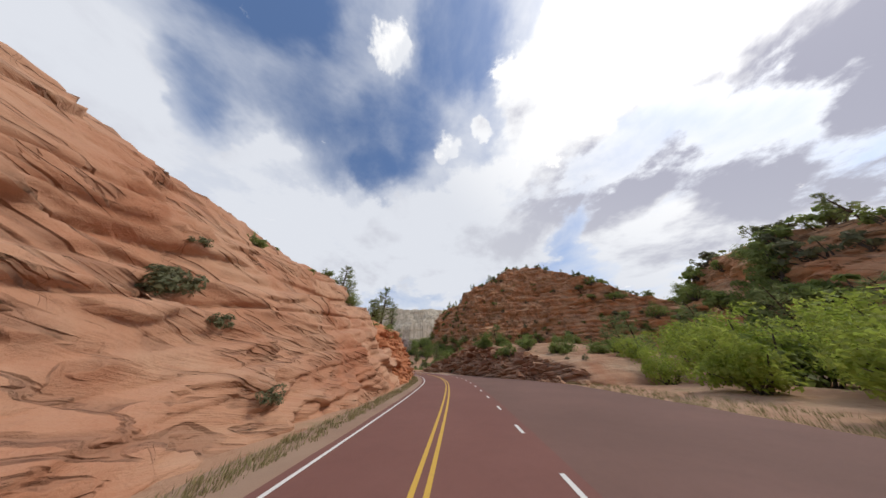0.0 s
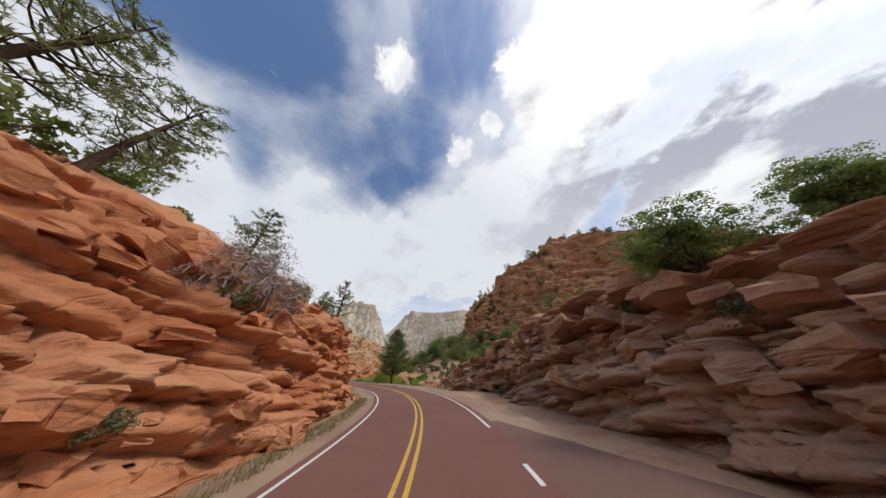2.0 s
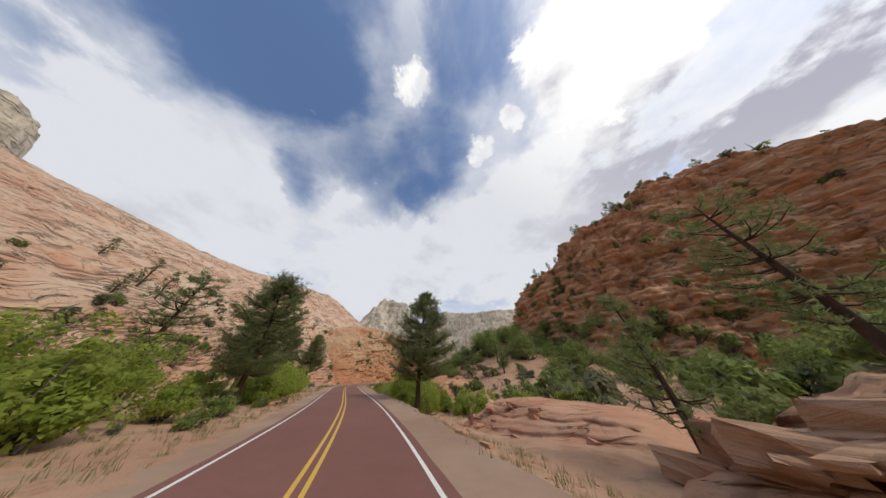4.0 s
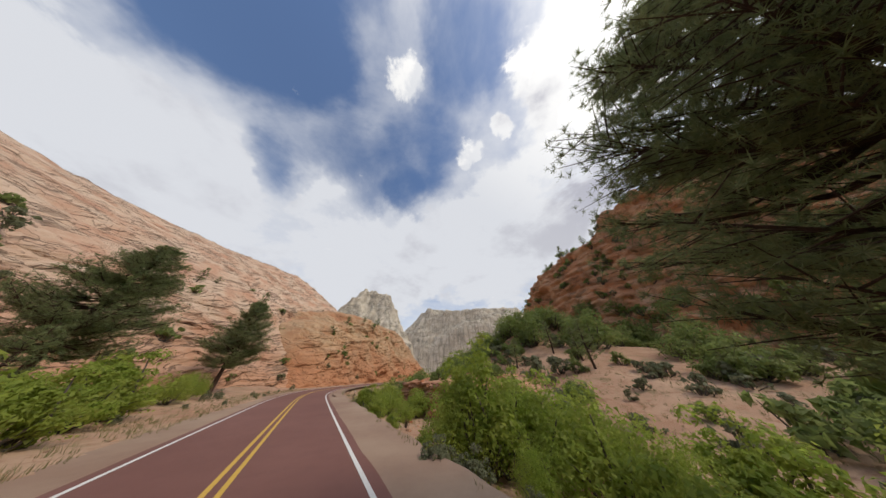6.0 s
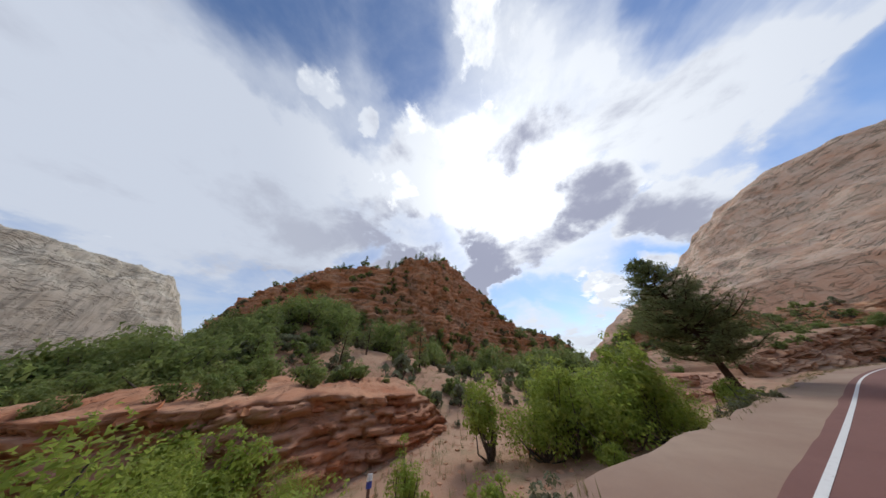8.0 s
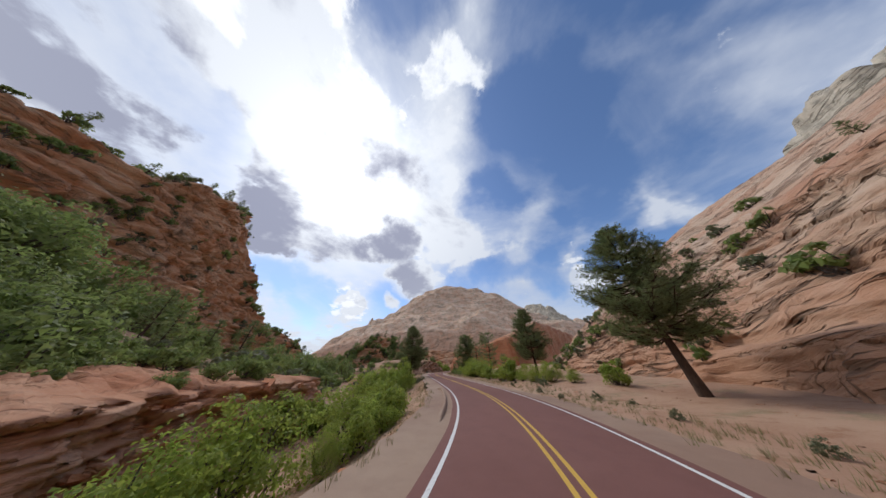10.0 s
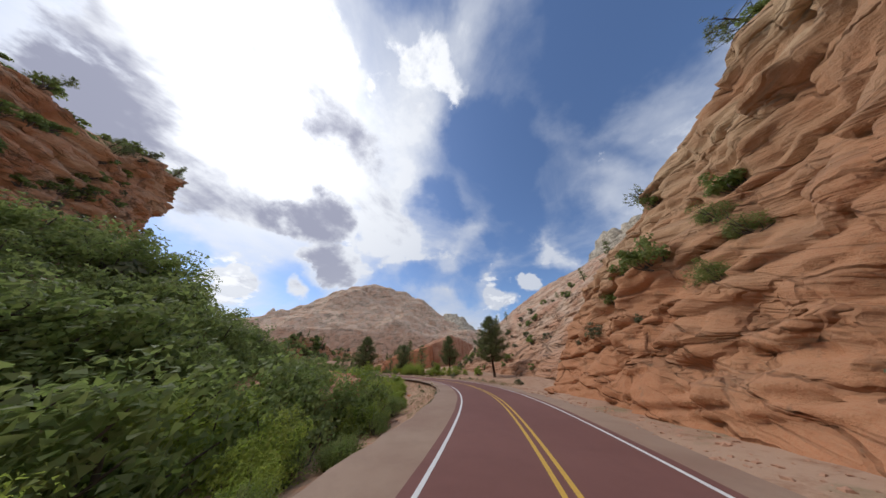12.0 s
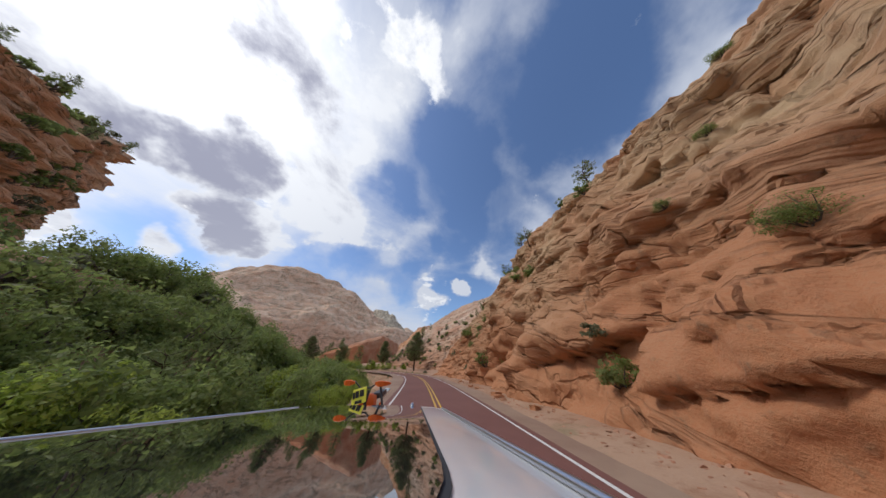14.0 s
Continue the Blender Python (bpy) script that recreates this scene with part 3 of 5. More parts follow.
LEDGE = rock_mass("cliff_red_ledges", -1, 24, 63, ((24, 6.0), (30, 5.0), (45, 4.7), (56, 5.0), (63, 5.2)), ((24, 5), (29, 6.8), (38, 7.2), (50, 6.0), (57, 6.2), (61, 5.0), (63, 1.2)),
                  ((24, 4), (40, 3.2), (57, 2.2), (63, 1.0)), M_RED, "broken red sandstone ledges in slabs beside the road", seed=2.0, dip=0.2,
                  bed=0.7, ledge=0.45, lump=0.6, block=((24, 0.5), (34, 1.0), (63, 1.1)), size=(2.8, 0.95), crack=0.4, lips=0.5, back=26, rise=11, taper=3, ds=0.16, rows=120, bend=1.5, facet=0.25)
BANK = rock_mass("bank_broken_ledges", 1, 22, 78, ((22, 15), (30, 9.5), (38, 6.8), (50, 5.9), (66, 6.3), (78, 9)),
                 ((22, 0.6), (30, 2.6), (38, 4.6), (46, 5.6), (52, 5.0), (57, 4.3), (64, 3.4), (72, 1.8), (78, 0.3)),
                 ((22, 4), (45, 4.5), (55, 4.5), (78, 4)), M_DARKRED, "weathered red sandstone ledges stacked beside the road, colour darkened for shade", seed=3.0, dip=0.28,
                 bed=0.8, ledge=0.5, lump=0.6, block=((22, 0.9), (34, 1.35), (78, 1.2)), size=(1.7, 0.6), crack=0.5, back=22, rise=2, ds=0.17, rows=110, bend=1.2, facet=0.3)
SLAB = rock_mass("rock_slab_by_wash", 1, 74, 97, ((74, 9), (80, 8.4), (88, 9.2), (97, 12)), ((74, -0.2), (80, 0.0), (86, 0.05), (92, -0.2), (97, -0.8)),
                 ((74, 6), (97, 5)), M_SLICK, "pale red sandstone slab sloping to the wash", seed=4.0, dip=-0.05, bed=0.5, ledge=0.35, lump=0.3,
                 block=((74, 0.35), (97, 0.3)), size=(3.0, 0.6), crack=0.2, back=10, rise=0.4, foot=-2.6, ds=0.2, rows=60)
WALL = rock_mass("cliff_left_tall", -1, 162, 264, ((162, 12), (168, 7.2), (180, 6.3), (228, 6.2), (300, 6.5)),
                 ((162, 6), (166, 11), (172, 15), (180, 18), (192, 22.5), (206, 25.5), (214, 26), (228, 25), (242, 24), (264, 5)),
                 ((162, 8), (172, 12), (190, 13), (206, 15), (228, 18), (300, 16)), M_WALL, "tall orange sandstone wall standing over the road", seed=5.0, dip=-0.2,
                 bed=2.6, ledge=0.5, lump=1.2, bend=1.0, facet=1.8, gap=0.10, drop=0.05, patchy=0.85, high=0.93, lips=0.6, block=((162, 1.0), (230, 1.0), (300, 1.0)), size=(3.4, 2.3), crack=0.4, bulge=1.3, back=18, rise=9, ds=0.23, rows=165)
FAR_BANK = rock_mass("cliff_across_wash", 1, 152, 262, ((152, -6), (168, -12), (262, -12)),
                     ((152, 56), (160, 55), (168, 49), (176, 46), (186, 47), (196, 44), (208, 40), (222, 39), (240, 38), (262, 40)), ((152, 16), (170, 21), (190, 25), (262, 27)), M_BUTTE,
                     "steep red cliff across the wash with shrubs on its ledges", seed=6.0, ds=0.35, bed=1.8, ledge=1.5, lump=2.6, facet=1.2, gap=0.5, block=((152, 1.9), (262, 1.9)), size=(5.0, 3.0), drop=0.1, crack=0.9, taper=4,
                     back=26, rise=2, foot=-4, rows=150, bulge=0.5, near=-30,
                     line=((140, 34, 139), (152, 24, 144), (162, 14, 151), (172, 3, 160), (182, -9, 172), (194, -18, 187), (208, -22, 203), (226, -23, 222), (250, -18, 250), (275, -10, 285)))
BUTTE = rock_mass("butte_red", 1, 44, 166, ((44, 0), (166, 0)),
                  ((44, 20), (56, 25), (68, 30), (76, 40), (84, 56), (92, 66), (100, 74), (108, 79), (114, 80), (120, 74), (128, 68), (136, 65), (144, 62), (151, 59), (158, 56), (166, 53)),
                  ((44, 12), (95, 12), (130, 11), (166, 8)), M_BUTTE, "red layered sandstone butte across the wash", seed=7.0, ds=0.4, bed=2.4, ledge=2.0, lump=3.2,
                  block=((44, 2.4), (166, 2.4)), size=(7, 3.4), crack=1.0, gap=0.4, facet=1.3, drop=0.1, taper=9, back=30, rise=1, foot=-4, rows=190, near=-20,
                  line=((30, 190, 20), (44, 165, 48), (68, 128, 96), (86, 104, 122), (100, 84, 134), (114, 66, 139), (130, 48, 139), (146, 31, 141), (158, 18, 147), (170, 5, 157), (180, -6, 168)))
HILL_R = rock_mass("hill_red_right", 1, -90, 88, ((-90, 0), (88, 0)), ((-90, 18), (-30, 17), (0, 16), (14, 18), (30, 22), (44, 25), (56, 22), (68, 15), (78, 9), (88, 4)),
                   ((-90, 24), (40, 15), (88, 12)), M_BUTTE, "red ledgy wooded hill behind the turnout", seed=8.0, ds=0.6, bed=1.8, ledge=1.5, lump=2.2, dip=0.15, block=((-90, 1.6), (88, 1.6)), size=(6, 2.6), crack=0.8, back=40, rise=0, near=-20,
                   line=((-100, 46, -100), (-40, 48, -36), (0, 50, 4), (30, 54, 32), (50, 60, 50), (70, 70, 66), (98, 92, 82)))
PINKS = rock_mass("slope_pink_slickrock", -1, 92, 222, ((92, 32), (110, 24), (128, 20), (140, 17), (156, 12), (166, 11), (174, 16), (184, 24), (222, 32)),
                  ((92, 6), (105, 8.5), (118, 11), (128, 13.5), (140, 17), (150, 18), (160, 18), (170, 22), (184, 30), (204, 33), (222, 20)), ((92, 14), (125, 15), (140, 20), (160, 18), (184, 18), (222, 14)), M_PINK,
                  "pink cross-bedded slickrock slope dotted with shrubs", seed=9.0, ds=0.4, rows=140, bed=1.0, ledge=0.7, lump=1.0, dip=-0.12, block=((92, 0.3), (222, 0.35)), size=(6, 0.8), crack=0.25, lips=0.7, back=60, rise=42, drop=0.08, patchy=0.6, facet=0.4)
CUT = rock_mass("wash_bank_red", 1, 118, 176, ((118, 24), (126, 19), (134, 17.5), (150, 16.5), (165, 15), (176, 16)),
                ((118, -1.2), (124, 0.4), (132, 1.0), (142, 1.1), (152, 1.0), (165, 0.4), (176, -1.0)), ((118, 1.4), (176, 0.9)), M_CUT, "red layered bank cut by the wash", seed=10.0,
                ds=0.2, rows=60, bed=0.6, ledge=0.35, lump=0.7, block=((118, 0.9), (176, 0.9)), size=(1.8, 0.6), crack=0.35, facet=0.5, back=16, rise=2.5, foot=-4)


# ================= far hills =================
def far_hill(name, x, y, az, width, depth, h, mat, label, seed, top=0.3, steep=0.8):
    n = 150
    U = np.linspace(-1, 1, n)
    u, v = [q.ravel() for q in np.meshgrid(U, U, indexing="ij")]
    wob = fbm(np.stack([u * 2.5 + seed, v * 2.5, u * 0 + 2], 1), 4) - 0.5
    r = np.maximum(np.abs(u), np.abs(v)) * 0.4 + np.hypot(u, v) * 0.6 + wob * 0.35
    prof = np.clip((1 - r) / (1 - top), 0, 1) ** steep
    p3 = np.stack([u * 4 + seed, v * 4, u * 0], 1)
    prof = prof * np.clip((1 - np.maximum(np.abs(u), np.abs(v))) * 7, 0, 1)
    gully = 1 - np.abs(2 * fbm(np.stack([u * 7 + seed, v * 7, u * 0 + 5], 1), 4) - 1)
    z = h * prof * (0.80 + 0.26 * fbm(p3, 5) + 0.13 * gully) - 5
    st = h / 9
    zz = z / st
    z = st * (np.floor(zz) + np.clip((zz - np.floor(zz)) * 1.5, 0, 1)) * 0.5 + z * 0.5
    X, Y = u * width / 2, v * depth / 2
    a = radians(az)
    ca, sa = math.cos(a), math.sin(a)
    P = np.stack([x + X * ca - Y * sa, y + X * sa + Y * ca, z], 1)
    return tagged(mesh_ob(name, P, grid_faces(n, n), mat), label, "mountain", kind="structure")


def away(s, az, dist):
    p = road_at(s, 0)
    return p.x - math.sin(radians(az)) * dist, p.y + math.cos(radians(az)) * dist


far_hill("mountain_dome", *away(100, 37, 300), 37, 150, 150, 108, M_PALE, "pale sandstone dome far up the canyon", 1.0, 0.3, 0.8)
far_hill("mountain_mesa", *away(100, 7, 620), 7, 620, 180, 172, M_PALE, "long flat white sandstone mesa far away", 2.0, 0.55, 0.75)
far_hill("mountain_white_cliff", -226, -10, 40, 130, 150, 118, M_PALE, "large white sandstone mountain above the slickrock", 3.0, 0.4, 0.7)
far_hill("mountain_behind_slickrock", -95, -190, 100, 120, 120, 66, M_BUTTE, "red sandstone hill behind the road", 5.0, 0.3, 0.8)
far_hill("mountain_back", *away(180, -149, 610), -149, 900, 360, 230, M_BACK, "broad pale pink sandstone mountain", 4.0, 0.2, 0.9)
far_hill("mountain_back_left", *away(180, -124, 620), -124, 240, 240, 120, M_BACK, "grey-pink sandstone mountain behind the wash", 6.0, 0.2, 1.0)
far_hill("mountain_back_right", *away(180, -169.5, 640), -169, 250, 240, 165, M_PALE, "small pale sandstone dome far behind", 7.0, 0.05, 0.55)


# ================= plants =================
def tube(pts, radii, sides=6):
    """Vertices and faces of a tapered tube along points."""
    v, f = [], []
    for i, (p, r) in enumerate(zip(pts, radii)):
        p = Vector(p)
        t = (Vector(pts[min(i + 1, len(pts) - 1)]) - Vector(pts[max(i - 1, 0)])).normalized()
        a = t.orthogonal().normalized()
        b = t.cross(a)
        for k in range(sides):
            q = 2 * math.pi * k / sides
            v.append(p + r * (math.cos(q) * a + math.sin(q) * b))
        if i:
            o = (i - 1) * sides
            for k in range(sides):
                f.append((o + k, o + (k + 1) % sides, o + sides + (k + 1) % sides, o + sides + k))
    return v, f


class Lump:
    """Collects pieces into one mesh."""

    def __init__(self):
        self.v, self.f = [], []

    def take(self, vf):
        o = len(self.v)
        self.v += vf[0]
        self.f += [tuple(i + o for i in q) for q in vf[1]]


def leaf_cards(centres, size, rng, up=0.0, aspect=0.55, facing=None):
    """Small pointed leaves at the given places, one triangle each."""
    n = len(centres)
    a = rng.normal(size=(n, 3))
    a[:, 2] += up
    c = rng.normal(size=(n, 3)) if facing is None else facing + rng.normal(size=(n, 3)) * 0.45
    if facing is not None:
        c /= np.linalg.norm(c, axis=1)[:, None] + 1e-9
        a -= c * np.sum(a * c, 1)[:, None]
    a /= np.linalg.norm(a, axis=1)[:, None] + 1e-9
    b = np.cross(a, c)
    b /= np.linalg.norm(b, axis=1)[:, None] + 1e-9
    L = size * rng.uniform(0.6, 1.3, n)[:, None]
    tip, root = centres + a * L, centres - a * L * 0.7
    w = b * L * aspect * 1.25
    V = np.stack([root - w * 0.8, root + w, tip], 1).reshape(-1, 3)
    F = np.arange(3 * n).reshape(n, 3)
    return V, F


def make_bush(kind, seed, w, h, clumps, leaves, leaf, mat, label, category="bush", bare=0.03, aspect=0.55, tuft=0.17):
    """A many-stemmed bush: stems that fork, and leaves in uneven clumps at their ends."""
    rng = np.random.default_rng(seed)
    root = new(kind)
    stems = Lump()
    cl = []
    for i in range(clumps):
        a, e = rng.uniform(0, 2 * math.pi), math.asin(rng.uniform(-0.05, 1.0))
        r = rng.uniform(0.55, 1.0) ** 0.6
        lob = 0.78 + 0.28 * math.sin(3 * a + seed) + 0.16 * math.sin(5 * a + 2 * seed)
        cl.append((w / 2 * r * lob * math.cos(a) * math.cos(e), w / 2 * r * lob * math.sin(a) * math.cos(e), h * (bare + (1 - bare) * (0.12 + 0.85 * r * lob * math.sin(e)))))
    cl = np.array(cl)
    for i in range(min(clumps, 16)):
        p = Vector(cl[i])
        s0 = Vector((0, 0, -0.25))
        m = s0.lerp(p, 0.5) + Vector((rng.normal(), rng.normal(), 0)) * 0.07 * w + Vector((0, 0, -0.05 * h))
        k = 0.012 * w + 0.012
        stems.take(tube([s0, s0.lerp(m, 0.5) + Vector((rng.normal(), rng.normal(), 0)) * 0.03 * w, m, p], [k * 1.5, k * 1.2, k, k * 0.35], 5))
    pts, out = [], []
    for c in cl:
        n = int(leaves / clumps * rng.uniform(0.5, 1.5))
        u = rng.normal(size=(n, 3))
        u /= np.linalg.norm(u, axis=1)[:, None]
        u[:, 2] = np.abs(u[:, 2]) * np.sign(rng.random(n) - 0.3)
        rad = tuft * w * rng.uniform(0.55, 1.15)
        pts.append(c + u * np.array([1, 1, 0.75]) * rad * rng.uniform(0.55, 1.1, n)[:, None] ** 0.7)
        out.append(u + np.array([0, 0, 0.35]))
    pts, out = np.concatenate(pts), np.concatenate(out)
    above = pts[:, 2] > 0.02
    V, F = leaf_cards(pts[above], leaf, rng, 0.3, aspect, out[above])
    if w > 1.3:
        mesh_ob("branchwork", stems.v, stems.f, M_TWIG, root)
    mesh_ob("foliage", V, F, mat, root, smooth=False)
    return tagged(root, label, category)


def needle_tufts(centres, dirs, length, per, rng, width=0.05):
    n = len(centres)
    c = np.repeat(centres, per, 0)
    d = np.repeat(dirs, per, 0) * 0.3 + rng.normal(size=(n * per, 3)) * 0.6 + np.array([0, 0, 0.2])
    d /= np.linalg.norm(d, axis=1)[:, None]
    L = length * rng.uniform(0.6, 1.2, n * per)[:, None]
    b = np.cross(d, rng.normal(size=d.shape))
    b /= np.linalg.norm(b, axis=1)[:, None]
    V = np.stack([c - b * L * width * 0.9, c + b * L * width * 0.9, c + d * L], 1).reshape(-1, 3)
    return V, np.arange(3 * n * per).reshape(-1, 3)


def make_pine(kind, seed, h, spread, low, whorls, per_branch, tuft, label, lean=0.0, flat_top=0.0, blades=11, near=True, width=0.05):
    """A pine: bending trunk, limbs in loose whorls, and needles in tufts along them."""
    rng = np.random.default_rng(seed)
    root = new(kind)
    trunk = []
    for i in range(9):
        q = i / 8
        trunk.append(Vector((lean * h * q * q + 0.012 * h * math.sin(3 * q + seed), 0.012 * h * math.sin(4.1 * q + 2 * seed), h * q * 0.97 - (0.4 if i == 0 else 0))))
    r0 = 0.016 * h + 0.06
    tr = Lump()
    tr.take(tube(trunk, [r0 * (1.25 if i == 0 else 1) * (1 - 0.93 * i / 8) + 0.015 for i in range(9)], 9))
    limbs = Lump()
    tufts, dirs = [], []

    def on_trunk(q):
        x = min(q * 8, 7.999)
        i = int(x)
        return trunk[i].lerp(trunk[i + 1], x - i)

    up = Vector((0, 0, 1))
    for k in range(whorls):
        q = low + (1 - low) * (k + rng.uniform(0, 0.8)) / whorls
        if q > 0.985:
            continue
        base = on_trunk(q)
        rel = (q - low) / (1 - low)
        shape = max(0.3, 0.5 + 1.2 * rel - 1.35 * rel * rel) if flat_top else (1 - rel) ** 0.75 * (0.7 + 0.45 * min(1, rel * 4)) + 0.07
        for j in range(rng.integers(3, 6)):
            a = rng.uniform(0, 2 * math.pi)
            L = spread * shape * rng.uniform(0.55, 1.0)
            rise = rng.uniform(-0.15, 0.22) + 0.35 * rel
            out = Vector((math.cos(a), math.sin(a), 0))
            side = out.cross(up)
            sway = rng.normal() * 0.15
            limb = [base + out * L * x + side * sway * L * x * x + up * L * (rise * x - 0.16 * math.sin(math.pi * x) * (1 - rel) + 0.12 * x ** 4) for x in (0, 0.35, 0.7, 1.0)]
            rr = 0.010 * L + 0.012
            limbs.take(tube(limb, [rr * 1.7, rr * 1.2, rr * 0.8, rr * 0.3], 5))
            twigs = max(2, int(per_branch * (0.35 + 0.65 * L / spread)))
            for m in range(twigs):
                x = 1 - 0.75 * (m + rng.uniform(0, 1)) / twigs
                i = min(2, int(x * 3))
                p = limb[i].lerp(limb[i + 1], x * 3 - i)
                w = (out * rng.uniform(0.2, 1.0) + side * rng.normal() * 0.9 + up * rng.uniform(-0.15, 0.6)).normalized()
                Lt = L * rng.uniform(0.12, 0.3) + 0.15
                tip = p + w * Lt
                if near:
                    limbs.take(tube([p, tip], [0.016, 0.006], 4))
                for y in ((0.35, 0.55, 0.75, 0.9, 1.0) if near else (0.45, 0.75, 1.0)):
                    tufts.append(p + w * Lt * y + Vector(rng.normal(size=3)) * (0.11 if near else 0.05))
                    dirs.append(w)
    V, F = needle_tufts(np.array(tufts), np.array(dirs), tuft, blades, rng, width)
    tr.take((limbs.v, limbs.f))
    mesh_ob("trunk", tr.v, tr.f, M_BARK, root)
    mesh_ob("needle_crown", V, F, M_NEEDLE, root, smooth=False)
    return tagged(root, label, "tree")


def ground_at(s, d):
    p = road_at(s, d)
    a = np.array([0.0])
    return Vector((p.x, p.y, float(ground_z(a + s, a + d, a + p.x, a + p.y)[0])))


def at(p, scale=1.0, turn=0.0, tilt=(0, 0), tall=1.0):
    return pose(p[0], p[1], p[2], tilt[0], tilt[1], turn) @ Matrix.Diagonal((scale, scale, scale * tall, 1))


class Kind:
    """One built thing that is set down many times; the first place takes the thing itself."""

    def __init__(self, *made):
        self.made, self.used = list(made), [False] * len(made)

    def put(self, m, which=None, label="", group=""):
        i = random.randrange(len(self.made)) if which is None else which
        if not self.used[i]:
            self.used[i] = True
            ob = self.made[i]
            ob.matrix_basis = m
        else:
            ob = copy_thing(self.made[i], m)
        return tagged(ob, label, group=group)


bushes = Kind(*[make_bush("bush", 10 + i, 3.2, 2.6, 76, 4200, 0.10, M_LEAF, "bright green leafy bush on the sandy bank") for i in range(3)])
oaks = Kind(*[make_bush("shrub", 20 + i, 2.4, 1.8, 40, 1250, 0.115, M_OAK, "dark green scrub oak on rocky ground", "shrub") for i in range(3)])
sages = Kind(*[make_bush("sagebrush", 30 + i, 1.2, 0.9, 30, 850, 0.065, M_DULL, "grey-green sagebrush clump on dry ground", "shrub") for i in range(3)])
small = Kind(*[make_bush("far_shrub", 40 + i, 1.6, 1.3, 14, 200, 0.17, M_OAK, "small dark green shrub on the rock slope", "shrub") for i in range(3)])
smalldull = Kind(*[make_bush("grey_shrub", 45 + i, 1.7, 1.3, 14, 200, 0.16, M_DULL, "small grey-green shrub on the slope", "shrub") for i in range(2)])
big_bushes = Kind(*[make_bush("large_bush", 100 + i, 5.6, 4.7, 120, 4700, 0.125, M_LEAF, "large bright green bush growing in the wash") for i in range(2)])
thickets = Kind(*[make_bush("tall_shrub", 110 + i, 4.6, 3.6, 80, 1850, 0.15, M_OAK, "tall dense dark green shrub in the thicket", "shrub") for i in range(2)])
near_bushes = Kind(*[make_bush("tall_bush", 140 + i, 8.2, 6.6, 230, 20000, 0.085, M_LEAF, "tall bright green leafy bush beside the wash") for i in range(2)])
bushy = Kind(make_bush("bushy_tree", 150, 4.6, 4.6, 260, 26000, 0.07, M_OAK, "dark green bushy tree on the broken bank", "tree", tuft=0.10))
near_thickets = Kind(*[make_bush("tall_shrub", 116 + i, 4.6, 3.6, 110, 4800, 0.09, M_OAK, "tall dense green shrub beside the road", "shrub") for i in range(2)])
saplings = Kind(*[make_bush("small_tree", 50 + i, 3.4, 5.0, 60, 3400, 0.105, M_LEAF, "young cottonwood with sparse yellow-green leaves", "tree", 0.16) for i in range(2)])
big_pine = Kind(make_pine("pine_tree", 60, 14.2, 4.4, 0.25, 42, 32, 0.19, "tall dark green ponderosa pine beside the road", 0.02, 0, 21, True, 0.045))
old_pine = Kind(make_pine("pine_tree", 61, 11.2, 4.3, 0.2, 36, 26, 0.26, "broad-crowned pine with a bent trunk", 0.07, 1, 13, True, 0.042))
pines = Kind(*[make_pine("pine_tree", 70 + i, 8.0, 2.5, 0.2, 16, 8, 0.30, "dark green pine among shrubs", 0.03 * i, i % 2, 7, False, 0.09) for i in range(3)])
far_pines = Kind(*[make_pine("pine_tree", 80 + i, 7.0, 1.9, 0.15, 12, 4, 0.48, "small pine on the skyline", 0.03 * i, 0, 5, False, 0.09) for i in range(3)])
junipers = Kind(*[make_pine("juniper_tree", 90 + i, 4.2, 2.2, 0.25, 8, 5, 0.34, "twisted juniper on the cliff top", 0.15 * i, 1, 7, False, 0.09) for i in range(2)])
ALL_KINDS = (near_thickets, bushy, near_bushes, big_bushes, thickets, bushes, oaks, sages, small, smalldull, saplings, big_pine, old_pine, pines, far_pines, junipers)

R = random.Random(7)
brush = make_bush("dead_bush", 130, 3.6, 2.6, 90, 5200, 0.16, M_DEAD, "bare grey twiggy bush on the red ledge", "bush", 0.1, 0.06)
brush.matrix_basis = at(on_rock(LEDGE, 43.0, 0.74) - Vector((0, 0, 0.3)), 1.35, 20)
# beside the road, ahead of the bend
big_pine.put(at(ground_at(97.6, 8.5), 1.1, 40), label="tall dark green ponderosa pine standing alone beside the road")
old_pine.put(at(ground_at(94.5, -8.6), 0.98, 205))
pines.put(at(ground_at(91, -13.5), 1.15, 90), 1)
pines.put(at(ground_at(106, -13), 1.3, 10), 0)
big_pine.put(at(ground_at(145.5, -13.2), 0.9, 200), label="tall dark pine above the roadside bushes")
big_pine.put(at(ground_at(125, -14.0), 0.75, 110), label="tall open pine above green bushes")
pines.put(at(ground_at(119, -11.0), 0.55, 70), 2)
for s, d, k in ((99, -8.2, 1.1), (101.5, -9.2, 1.5), (104.5, -8.4, 1.55), (107.5, -8.2, 1.5), (110, -9.4, 1.6), (113, -8.2, 1.1), (117, -8.2, 0.9), (121, -9, 0.9), (124, -10, 1.3),
                (96.5, -12, 1.2), (88, -12, 1.5), (85, -14, 1.6), (88, -9, 0.8), (83, -9.5, 1.1), (79, -12, 1.2), (140, -13, 0.7)):
    (big_bushes if k > 1.45 else bushes).put(at(ground_at(s, d), k / (1.65 if k > 1.45 else 1.0), R.uniform(0, 360)), group="bushes along the road")
